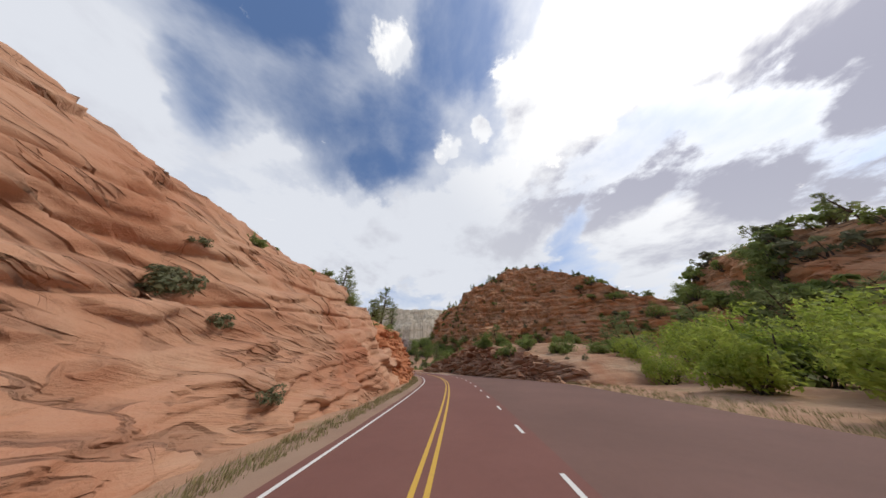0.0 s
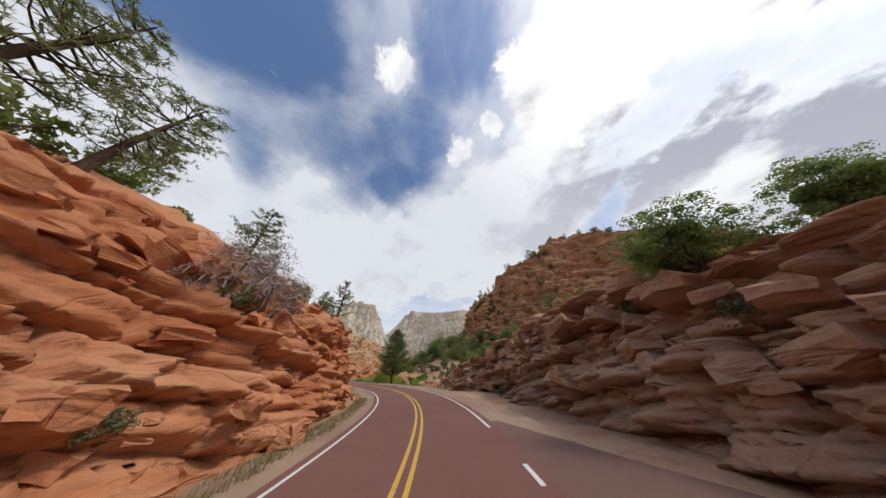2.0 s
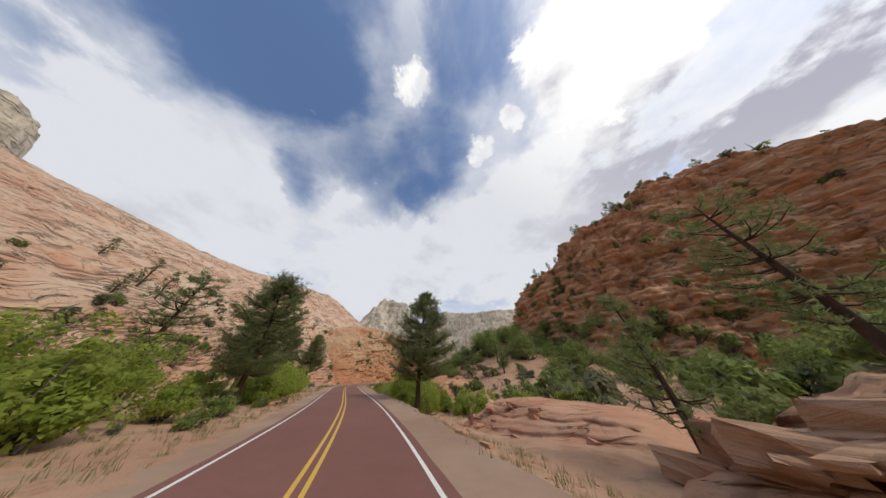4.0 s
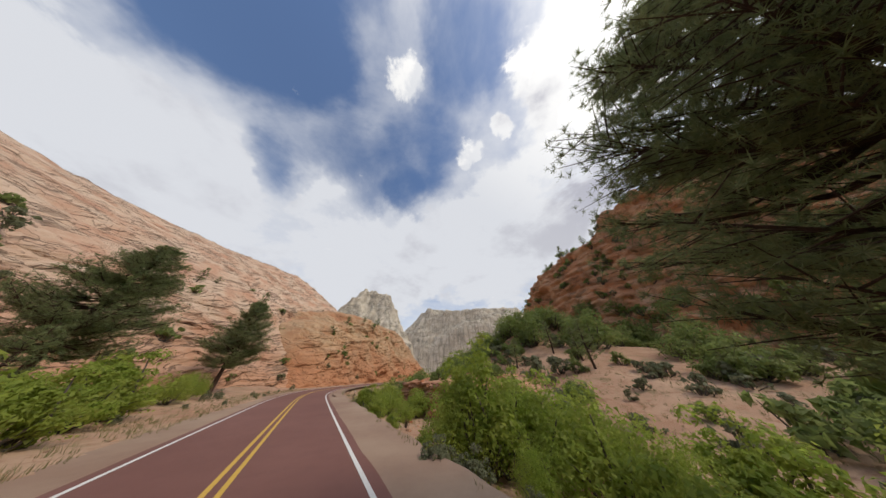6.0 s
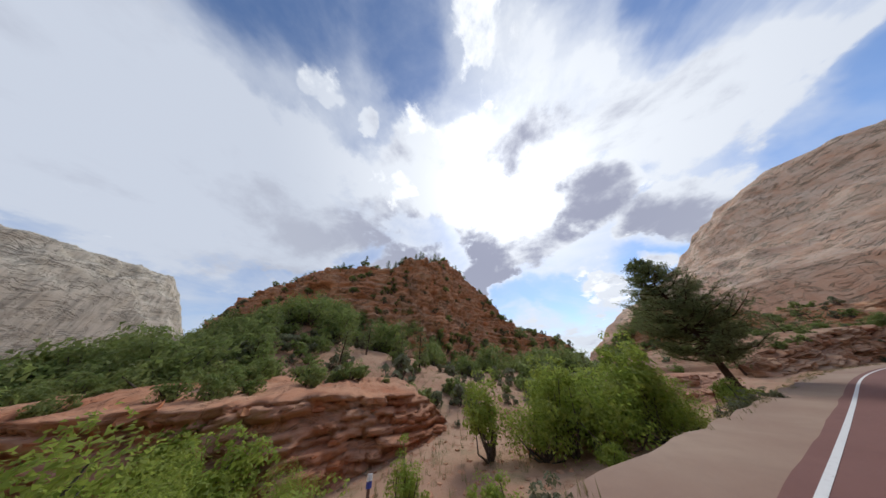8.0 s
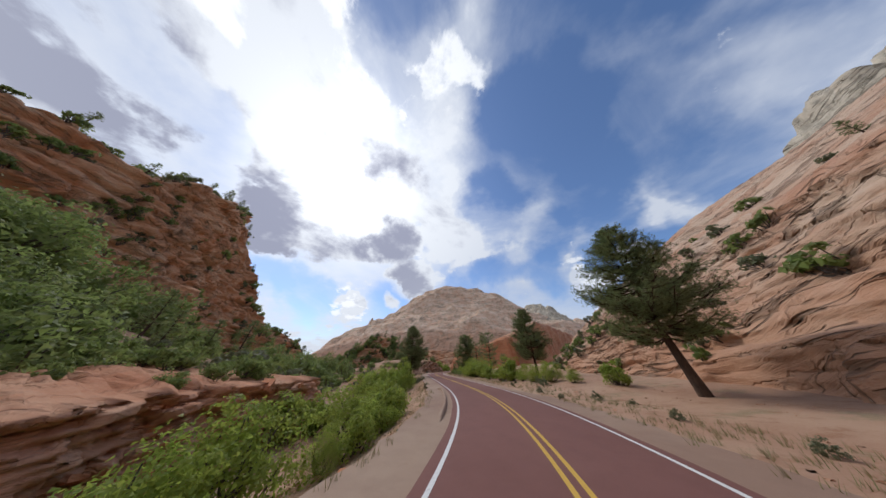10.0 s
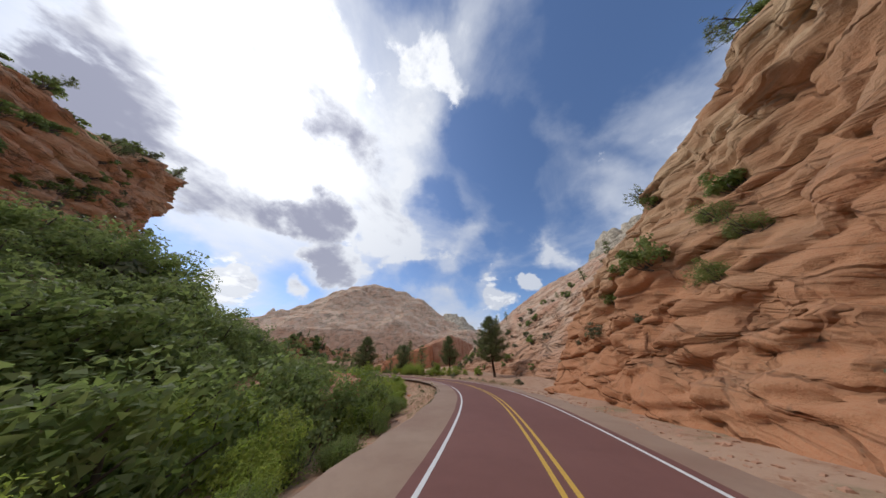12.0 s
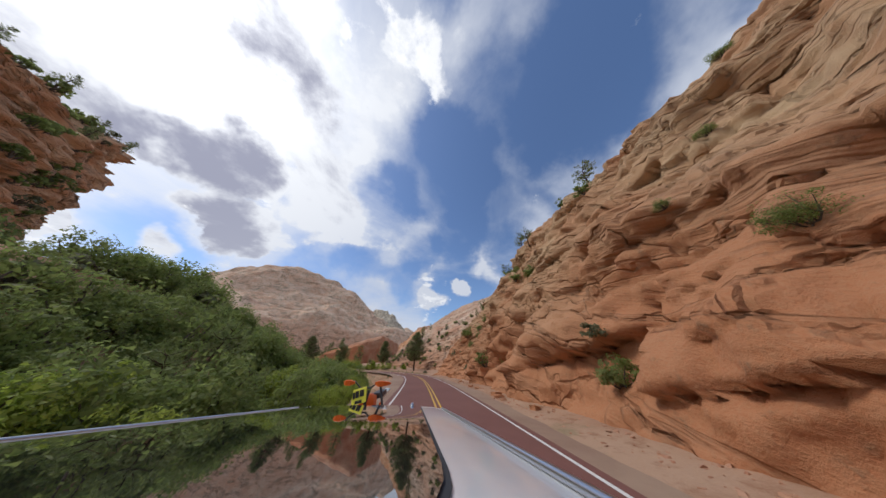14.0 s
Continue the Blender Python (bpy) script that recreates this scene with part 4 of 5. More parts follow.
for s, d, k in ((64, -7.0, 0.8), (66, -8.5, 1.2), (69, -7.5, 0.9), (73, -9, 1.0), (90, -7.4, 0.9), (93, -10.5, 1.0), (97, -9.6, 0.8), (76, -7.5, 0.8), (86, -6.6, 0.5), (95, -6.6, 0.5)):
    oaks.put(at(ground_at(s, d), k, R.uniform(0, 360)), group="shrubs along the road")
pines.put(at(ground_at(67.5, -8), 0.75, 30), 2)
pines.put(at(ground_at(71, -9.5), 0.6, 130), 0)
# right of the road, down to the wash
for s, d, k in ((103, 7.6, 0.75), (111, 12, 1.9), (107, 13, 1.9), (115.5, 11, 1.75), (110.5, 15.5, 2.0), (114, 15, 1.9), (118.5, 13.5, 1.5), (96, 18, 1.1), (100, 19, 1.2),
                (104, 18.5, 1.25), (109, 17.5, 1.2), (92, 20, 1.0), (88, 22, 1.2), (118, 9.6, 0.5), (131.5, 9.0, 0.8), (138.5, 12.5, 1.8), (139.5, 9.2, 1.2), (146, 9.4, 0.85), (151, 12.6, 1.7), (155, 12.5, 1.5),
                (143, 8.6, 0.75), (157, 10.5, 1.1), (125.5, 9.5, 0.5), (136, 16, 1.2), (140, 18, 1.3)):
    if k > 1.3:
        big_bushes.put(at(ground_at(s, d), k / 1.75, R.uniform(0, 360), tall=0.95), group="bushes in the wash")
    else:
        bushes.put(at(ground_at(s, d), k, R.uniform(0, 360), tall=0.95), group="bushes in the wash")
for s, d, k in ((105, 12.5, 0.45), (103.5, 17, 0.45), (135.5, 10.8, 0.9), (132.3, 12.6, 0.75), (147.8, 10.2, 0.6), (112.5, 9.6, 0.62), (108.3, 9.8, 0.62), (115.6, 11.5, 0.66), (105.5, -9.6, 0.5), (109.5, -9.8, 0.56), (127.5, -9.8, 0.55), (131, -9.6, 0.56), (134.2, -10, 0.58), (137.5, -10.5, 0.45)):
    near_bushes.put(at(ground_at(s, d), k, R.uniform(0, 360)), group="tall bushes")
for s, d, k in ((111.5, 10.0, 1.35), (112, 14, 1.0), (117, 12.5, 0.85), (121, 16, 0.8), (128, 12, 0.5)):
    saplings.put(at(ground_at(s, d), k, R.uniform(0, 360)))
for i in range(84):
    s, d = R.uniform(157, 236), R.uniform(9.4, 21)
    k = 0.55 + 0.085 * (d - 9) + R.uniform(0, 0.6)
    if d < 13.5 and i % 3:
        near_thickets.put(at(ground_at(s, d), k / 1.35, R.uniform(0, 360)), group="thicket along the wash")
    elif R.random() < 0.6:
        big_bushes.put(at(ground_at(s, d), k / 1.75, R.uniform(0, 360)), label="dense green bush in the thicket", group="thicket along the wash")
    else:
        thickets.put(at(ground_at(s, d), k / 1.35, R.uniform(0, 360)), group="thicket along the wash")
for i in range(100):
    s, d = R.uniform(60, 185), R.uniform(22, 45)
    (oaks if R.random() < 0.4 else smalldull if R.random() < 0.5 else small).put(at(ground_at(s, d), R.uniform(0.9, 2.2), R.uniform(0, 360)), group="shrubs across the wash")
for i in range(150):
    s, d = R.uniform(52, 150), R.uniform(42, 100)
    (thickets if R.random() < 0.35 else oaks if R.random() < 0.5 else smalldull).put(at(ground_at(s, d), R.uniform(0.9, 1.9), R.uniform(0, 360)), group="scrub below the butte")
for s, d, k in ((118, 40, 1.1), (121, 43, 0.85), (133, 38, 0.8), (85, 30, 0.9), (60, 26, 0.8), (150, 33, 0.8), (128, 46, 0.9)):
    far_pines.put(at(ground_at(s, d), k, R.uniform(0, 360)))
# behind the turnout
for s, d, k in ((12, 24, 1.7), (16, 21, 1.35), (20, 25, 1.9), (9, 19, 1.2), (5, 22, 1.8), (24, 24, 1.5), (28, 27, 2.2), (14, 30, 2.6), (32, 29, 1.8), (-2, 24, 2.0), (1, 19, 1.3), (22, 32, 2.8), (27, 34, 2.6), (18, 36, 2.8)):
    (big_bushes if k > 1.4 else bushes).put(at(ground_at(s, d), k / (1.75 if k > 1.4 else 1), R.uniform(0, 360)), group="bushes behind the turnout")
for i in range(26):
    s, d = R.uniform(-10, 50), R.uniform(30, 50)
    (oaks if R.random() < 0.6 else small).put(at(ground_at(s, d), R.uniform(1.0, 2.4), R.uniform(0, 360)), group="shrubs behind the turnout")
for s, d, k in ((36, 27, 1.1), (39, 31, 1.3), (42, 28, 1.0), (44, 34, 1.3), (47, 30, 1.1), (50, 34, 1.2), (33, 35, 1.4), (53, 29, 0.9), (57, 31, 1.0), (62, 28, 0.8)):
    thickets.put(at(ground_at(s, d), k, R.uniform(0, 360)), group="shrubs behind the turnout")
for i in range(60):
    s, d = R.uniform(160, 214), R.uniform(30, 62)
    (thickets if R.random() < 0.5 else oaks if R.random() < 0.5 else smalldull).put(at(ground_at(s, d), R.uniform(0.8, 1.6), R.uniform(0, 360)), group="scrub below the cliff")
for i in range(7):
    thickets.put(at(ground_at(R.uniform(180, 206), R.uniform(33, 42)), R.uniform(0.7, 1.15), R.uniform(0, 360)), group="thicket under the cliff")
for i in range(60):
    (smalldull if i % 3 else sages).put(at(ground_at(R.uniform(96, 180), R.uniform(18, 43)), R.uniform(0.5, 1.2), R.uniform(0, 360)), group="scrub across the wash")
for i in range(14):
    (thickets if i % 2 else oaks).put(at(ground_at(R.uniform(158, 208), R.uniform(31, 41)), R.uniform(0.6, 1.1), R.uniform(0, 360)), group="thicket under the cliff")
for i in range(20):
    (thickets if i % 2 else oaks).put(at(ground_at(R.uniform(150, 178), R.uniform(25, 40)), R.uniform(0.6, 1.1), R.uniform(0, 360)), group="thicket under the cliff")
for i in range(14):
    thickets.put(at(ground_at(R.uniform(202, 240), R.uniform(26, 36)), R.uniform(0.5, 0.95), R.uniform(0, 360)), group="thicket under the cliff")
for i in range(18):
    (oaks if i % 3 else sages).put(at(on_rock(BANK, R.uniform(25, 52), R.uniform(1.05, 1.6)), R.uniform(0.5, 1.2), R.uniform(0, 360)), group="shrubs on the bank")
for i in range(24):
    oaks.put(at(on_rock(BANK, R.uniform(30, 76), R.uniform(1.15, 1.9)), R.uniform(0.6, 1.4), R.uniform(0, 360)), group="shrubs on the bank")
for i in range(9):
    thickets.put(at(on_rock(BUTTE, R.uniform(60, 84), R.uniform(0.05, 0.9)), R.uniform(1.2, 2.0), R.uniform(0, 360)), label="dark green shrub on the flank of the butte")
for i in range(16):
    thickets.put(at(ground_at(R.uniform(194, 222), R.uniform(18, 31)), R.uniform(0.5, 0.95), R.uniform(0, 360)), group="thicket along the wash")
for i in range(26):
    thickets.put(at(ground_at(R.uniform(172, 236), R.uniform(18, 31)), R.uniform(0.55, 1.0), R.uniform(0, 360)), group="thicket along the wash")
for i in range(46):
    s, d = R.uniform(146, 238), R.uniform(19, 34)
    (thickets if R.random() < 0.3 else oaks if R.random() < 0.5 else smalldull).put(at(ground_at(s, d), R.uniform(0.7, 1.3) * (1.0 if d < 28 else 1.2), R.uniform(0, 360)), group="shrubs on the far slope")
for s, d, k in ((203, 24, 0.7), (196, 27, 0.8), (188, 30, 0.6), (214, 26, 0.7), (180, 26, 0.55)):
    junipers.put(at(ground_at(s, d), k * 1.6, R.uniform(0, 360)), label="twisted juniper on the shrubby slope")
pines.put(at(ground_at(34, 34), 1.1, 0), 1)
for s, w, k in ((41.5, 0.95, 0.75), (39.5, 1.1, 0.8)):
    bushy.put(at(on_rock(BANK, s, w) - Vector((0, 0, 0.2)), k, R.uniform(0, 360)))
for i in range(34):
    oaks.put(at(on_rock(CUT, R.uniform(126, 172), R.uniform(1.1, 1.95)), R.uniform(0.5, 1.3), R.uniform(0, 360)), group="shrubs over the wash")
for i in range(42):
    thickets.put(at(on_rock(FAR_BANK, R.uniform(158, 245), R.uniform(0.08, 0.55)), R.uniform(0.8, 1.6), R.uniform(0, 360)), label="tall green shrub at the foot of the red cliff", group="thicket under the cliff")
for i in range(46):
    thickets.put(at(on_rock(HILL_R, R.uniform(22, 84), R.uniform(0.12, 0.95)), R.uniform(0.6, 1.2), R.uniform(0, 360)), label="dark green shrub on the wooded hill", group="woods on the hill")
for s, d, k in ((18, 42, 1.1), (24, 44, 1.25), (28, 41, 1.0), (31, 46, 1.3), (37, 43, 1.1), (12, 45, 1.2), (42, 44, 1.1)):
    far_pines.put(at(ground_at(s, d), k * 1.4, R.uniform(0, 360)), label="dark pine at the foot of the red hill")
# on the rock walls: mass, kind, station, share of height, size
for mass, kind, s, w, k in (
        (SLICK, sages, 5.3, 0.42, 2.0), (SLICK, sages, 6.7, 0.36, 1.0), (SLICK, sages, 8.0, 0.18, 1.3), (SLICK, sages, 1.8, 0.11, 0.9), (SLICK, sages, 2.6, 0.11, 0.8), (SLICK, oaks, 10.5, 0.88, 0.6), (SLICK, sages, 5.9, 0.61, 0.8), (SLICK, near_thickets, 24, 0.83, 0.8),
        (SLICK, oaks, 14, 1.0, 0.5), (SLICK, oaks, 19, 1.0, 0.6), (SLICK, oaks, 22, 1.05, 0.62), (SLICK, sages, -4, 0.5, 1.0), (SLICK, oaks, 28.5, 0.85, 1.4),
        (LEDGE, oaks, 30, 0.95, 0.8), (LEDGE, sages, 34, 0.5, 0.9), (LEDGE, sages, 38, 0.4, 0.8), (LEDGE, sages, 33, 0.16, 0.9), (LEDGE, sages, 36.5, 0.18, 0.6), (LEDGE, oaks, 43, 0.75, 0.7), (LEDGE, sages, 41, 0.35, 0.8),
        (LEDGE, oaks, 37, 1.05, 0.9), (LEDGE, oaks, 48, 1.02, 1.0), (LEDGE, sages, 53, 1.0, 1.0), (LEDGE, oaks, 58, 1.05, 0.8), (LEDGE, sages, 46, 0.9, 1.1), (LEDGE, oaks, 40, 1.2, 1.2), (LEDGE, oaks, 33, 1.3, 1.3), (LEDGE, oaks, 45, 1.35, 1.3), (LEDGE, oaks, 52, 1.4, 1.2),
        (BANK, oaks, 37, 0.75, 1.0), (BANK, oaks, 35, 0.9, 1.3), (BANK, sages, 41, 0.7, 1.3), (BANK, sages, 44, 0.8, 1.4), (BANK, oaks, 57, 0.85, 0.9), (BANK, oaks, 60, 0.9, 1.0), (BANK, oaks, 55, 1.05, 0.9), (BANK, sages, 50, 0.62, 1.0),
        (BANK, oaks, 63, 0.9, 0.9), (BANK, oaks, 66, 0.9, 1.0), (BANK, sages, 54, 0.25, 0.8), (BANK, oaks, 49, 1.1, 1.0), (BANK, oaks, 44, 1.2, 1.3), (BANK, oaks, 53, 1.3, 1.2), (BANK, oaks, 62, 1.3, 1.2), (BANK, oaks, 69, 1.1, 1.0), (BANK, sages, 47.5, 0.5, 1.0), (BANK, oaks, 38, 1.3, 1.3), (BANK, oaks, 31, 1.2, 1.2),
        (WALL, near_thickets, 222.4, 0.26, 0.5), (WALL, near_thickets, 220, 0.39, 0.32), (WALL, sages, 215.6, 0.19, 1.3), (WALL, oaks, 216.3, 0.12, 0.7), (WALL, oaks, 196.5, 0.74, 1.1), (WALL, oaks, 196.3, 0.16, 1.1), (WALL, near_thickets, 221.5, 0.60, 0.42), (WALL, near_thickets, 224, 0.98, 0.5),
        (WALL, oaks, 213.5, 0.77, 1.1), (WALL, near_thickets, 201.3, 0.16, 0.6), (WALL, oaks, 202.5, 0.58, 1.2), (WALL, oaks, 198.6, 0.63, 1.0), (WALL, oaks, 182.9, 0.62, 1.1), (WALL, near_thickets, 182.7, 0.52, 0.75), (WALL, near_thickets, 183.6, 0.44, 0.7), (WALL, near_thickets, 182.2, 0.36, 0.6), (WALL, sages, 186.4, 0.14, 1.2), (WALL, oaks, 176.9, 0.56, 1.0),
        (WALL, oaks, 178.3, 0.91, 1.1), (WALL, oaks, 179.7, 0.50, 1.5), (WALL, sages, 169.6, 0.40, 1.2), (WALL, sages, 173, 0.37, 1.2), (WALL, oaks, 174.2, 0.52, 0.9), (WALL, sages, 178.3, 0.34, 1.3), (WALL, oaks, 188, 1.0, 1.2), (WALL, oaks, 207, 1.0, 1.2)):
    p = on_rock(mass, s, w)
    kind.put(at(p - Vector((0, 0, 0.15)), k, R.uniform(0, 360)), label="", group="shrubs on the cliff")
for mass, kind, s, w, k in ((SLICK, pines, 31.0, 1.0, 1.0), (LEDGE, pines, 36, 1.1, 0.75), (LEDGE, pines, 38.5, 1.05, 0.6), (LEDGE, pines, 46, 1.08, 0.5), (LEDGE, pines, 51.5, 1.02, 0.5), (LEDGE, pines, 55, 1.0, 0.42), (LEDGE, pines, 50, 1.25, 0.7), (LEDGE, pines, 57, 1.1, 0.45), (LEDGE, junipers, 59.5, 1.1, 0.9),
                            (LEDGE, pines, 33, 1.4, 0.8), (LEDGE, pines, 44, 1.5, 0.8), (BANK, junipers, 45, 1.15, 1.0), (BANK, junipers, 53, 1.2, 0.9), (BANK, pines, 66, 1.0, 0.6), (BANK, pines, 72, 1.1, 0.75), (BANK, far_pines, 76, 1.0, 0.8),
                            (WALL, junipers, 196, 1.0, 0.9), (WALL, junipers, 201, 0.85, 0.8), (WALL, junipers, 211, 1.0, 0.9), (WALL, junipers, 178, 0.9, 0.7), (WALL, junipers, 187, 1.05, 0.8)):
    kind.put(at(on_rock(mass, s, w) - Vector((0, 0, 0.2)), k, R.uniform(0, 360)))
for mass, count, s0, s1, w0, w1, k0, k1 in ((PINKS, 80, 100, 172, 0.1, 1.2, 0.5, 1.2), (BUTTE, 60, 70, 156, 0.08, 0.3, 1.2, 2.6), (BUTTE, 40, 60, 156, 0.9, 1.5, 1.0, 2.2), (BUTTE, 22, 90, 154, 0.3, 0.8, 0.8, 1.6),
                                            (BUTTE, 60, 48, 90, 0.2, 1.3, 1.2, 2.8), (FAR_BANK, 60, 161, 245, 0.4, 1.3, 0.9, 1.8), (FAR_BANK, 34, 160, 173, 0.1, 1.6, 0.8, 1.8), (FAR_BANK, 36, 168, 222, 0.12, 0.7, 0.9, 1.7), (HILL_R, 24, -20, 20, 0.05, 1.3, 0.8, 2.0), (HILL_R, 50, 18, 84, 0.1, 1.1, 1.2, 2.4)):
    for i in range(count):
        s, w = R.uniform(s0, s1), R.uniform(w0, w1)
        (small if R.random() < 0.65 else smalldull).put(at(on_rock(mass, s, w) - Vector((0, 0, 0.15)), R.uniform(k0, k1), R.uniform(0, 360)), group="shrubs on the slopes")
for mass, count, s0, s1 in ((BUTTE, 34, 70, 156), (FAR_BANK, 26, 156, 235), (PINKS, 8, 110, 165), (HILL_R, 14, 0, 80)):
    for i in range(count):
        (far_pines if R.random() < 0.6 else junipers).put(at(on_rock(mass, R.uniform(s0, s1), R.uniform(0.95, 1.25)) - Vector((0, 0, 0.2)), R.uniform(0.4, 0.9), R.uniform(0, 360)), group="trees on the skyline")
for i in range(44):
    s, d = R.uniform(34, 84), R.uniform(18, 44)
    if d > 10:
        (oaks if R.random() < 0.5 else smalldull).put(at(ground_at(s, d), R.uniform(0.7, 1.6), R.uniform(0, 360)), group="shrubs behind the bank")
for i in range(26):
    s, d = R.uniform(84, 200), R.uniform(4.9, 8.5)
    if not 8.5 > d > 6.5 or R.random() < 0.6:
        sages.put(at(ground_at(s, d), R.uniform(0.35, 0.8), R.uniform(0, 360)), group="sagebrush on the verge")
for i in range(24):
    s, d = R.uniform(66, 160), -R.uniform(5.4, 9)
    sages.put(at(ground_at(s, d), R.uniform(0.35, 0.8), R.uniform(0, 360)), group="sagebrush on the verge")
for made in ALL_KINDS:
    for ob, used in zip(made.made, made.used):
        if not used:
            for o in (*ob.children_recursive, ob):
                bpy.data.objects.remove(o)


# ================= stones, grass, kerb, marker =================
def make_stone(seed, slab=1.0):
    """An angular block of sandstone about 1 m across."""
    rng = np.random.default_rng(seed)
    bm = bmesh.new()
    bmesh.ops.create_cube(bm, size=1.0)
    bmesh.ops.subdivide_edges(bm, edges=bm.edges[:], cuts=1, use_grid_fill=True)
    for v in bm.verts:
        v.co = v.co * (1.0 - 0.16 * (v.co.length - 0.5)) + Vector(rng.normal(size=3)) * 0.07
        v.co.z *= slab
    me = bpy.data.meshes.new("stone")
    bm.to_mesh(me)
    bm.free()
    return me


STONES = [make_stone(i, 0.42 + 0.06 * i) for i in range(6)]


def stone_piece(name, me, mat, m, parent=None):
    ob = new(name, me)
    ob.parent = parent
    ob.matrix_basis = m
    if not me.materials:
        me.materials.append(mat)
    return ob


STONE_SETS = {}
for key, mat in (("red", M_RED), ("dark", M_DARKRED), ("slick", M_SLICK), ("pink", M_PINK), ("wall", M_WALL)):
    STONE_SETS[key] = [me.copy() for me in STONES]
    for me in STONE_SETS[key]:
        me.materials.append(mat)

Q = random.Random(11)
for mass, key, count, s0, s1, w0, w1, k0, k1 in ((LEDGE, "red", 190, 26, 61, 0.05, 1.02, 0.35, 1.25), (BANK, "dark", 270, 26, 76, 0.05, 1.0, 0.45, 1.5), (CUT, "red", 70, 124, 172, 0.25, 1.0, 0.25, 0.8), (SLAB, "slick", 26, 76, 94, 0.2, 1.0, 0.3, 0.9)):
    for i in range(count):
        s, w = Q.uniform(s0, s1), Q.uniform(w0, w1)
        if mass is BANK and 36 < s < 56:
            w = 0.35 + 0.6 * w
        p = on_rock(mass, s, w)
        k = Q.uniform(k0, k1) * (0.6 + 0.8 * Q.random() ** 2) * min(1.0, 0.45 + 1.2 * w)
        turn = road_heading(s) + Q.gauss(0, 25)
        m = pose(p.x, p.y, p.z, Q.gauss(0, 9), Q.gauss(8, 9), turn) @ Matrix.Diagonal((k * 0.8, k * Q.uniform(0.8, 1.3), k * Q.uniform(0.55, 1.0), 1))
        stone_piece("stone", Q.choice(STONE_SETS[key]), None, m, mass[0])

# loose boulders and cobbles at the feet of the walls and in the wash
for s, d, k, key in ((24, 14.8, 0.8, "dark"), (27, 12.2, 0.7, "dark"), (61.5, -5.2, 0.7, "red"), (64, -5.5, 0.5, "red"), (93, 9.4, 0.5, "slick"), (118, 15, 0.6, "red"), (126, 11.5, 0.5, "pink"), (97, -5.8, 0.45, "pink"), (96, -6.2, 0.6, "pink"),
                     (170, -6.0, 0.4, "wall"), (191, -5.6, 0.5, "wall"), (200, -5.5, 0.35, "wall"), (212, -5.6, 0.4, "wall"), (207, -5.3, 0.5, "wall"), (208.4, -5.1, 0.35, "pink"), (205.8, -5.6, 0.6, "wall"), (198, -5.3, 0.4, "wall"), (141, 8.3, 0.4, "red"), (132, 14, 0.6, "red"), (150, 8.0, 0.5, "red"), (80, 6.4, 0.4, "slick"), (84, 7.2, 0.6, "slick")):
    p = ground_at(s, d)
    b = stone_piece("boulder", Q.choice(STONE_SETS[key]), None, pose(p.x, p.y, p.z + 0.1 * k, Q.gauss(0, 8), Q.gauss(0, 8), Q.uniform(0, 360)) @ Matrix.Diagonal((k, k * 1.3, k, 1)))
    tagged(b, "loose angular sandstone boulder on the verge", "boulder", group="boulders on the verge")
block = on_rock(WALL, 196, 0.13)
b = stone_piece("boulder", STONE_SETS["wall"][3], None, pose(block.x, block.y, block.z - 0.3, 0, 0, road_heading(196)) @ Matrix.Diagonal((1.5, 2.4, 1.7, 1)))
tagged(b, "square red sandstone block jutting from the cliff foot", "boulder")


def scatter_mesh(name, n, s_range, d_range, size, mat, label, seed, keep=None):
    """Many small stones in one sheet."""
    rng = np.random.default_rng(seed)
    V, F = [], []
    base = np.array([(-1, -1, -0.4), (1, -1, -0.4), (1, 1, -0.4), (-1, 1, -0.4), (-0.6, -0.7, 0.6), (0.7, -0.5, 0.5), (0.6, 0.7, 0.6), (-0.7, 0.5, 0.45)])
    fc = [(0, 1, 5, 4), (1, 2, 6, 5), (2, 3, 7, 6), (3, 0, 4, 7), (4, 5, 6, 7)]
    for i in range(n):
        s, d = rng.uniform(*s_range), rng.uniform(*d_range)
        p = ground_at(s, d)
        k = size * (0.4 + 1.6 * rng.random() ** 3)
        a = rng.uniform(0, 6.28)
        q = (base + rng.normal(size=(8, 3)) * 0.22) * k * np.array([1, rng.uniform(0.6, 1), rng.uniform(0.4, 0.8)])
        x = q[:, 0] * math.cos(a) - q[:, 1] * math.sin(a) + p.x
        y = q[:, 0] * math.sin(a) + q[:, 1] * math.cos(a) + p.y
        o = len(V)
        V += list(zip(x, y, q[:, 2] + p.z))
        F += [tuple(j + o for j in f) for f in fc]
    return tagged(mesh_ob(name, V, F, mat, smooth=False), label, "gravel", kind="stuff")


scatter_mesh("wash_cobbles", 2600, (88, 175), (9, 24), 0.11, M_PINK, "pale cobbles strewn over the dry wash", 3)
scatter_mesh("verge_gravel", 1500, (60, 225), (4.6, 8.5), 0.05, M_PINK, "loose gravel along the road verge", 4)
scatter_mesh("cliff_foot_gravel", 1300, (158, 232), (-6.6, -4.6), 0.06, M_SLICK, "loose gravel at the foot of the cliff", 5)
scatter_mesh("slab_rubble", 700, (62, 160), (-14, -4.9), 0.06, M_PINK, "loose stones on the sandy verge", 6)


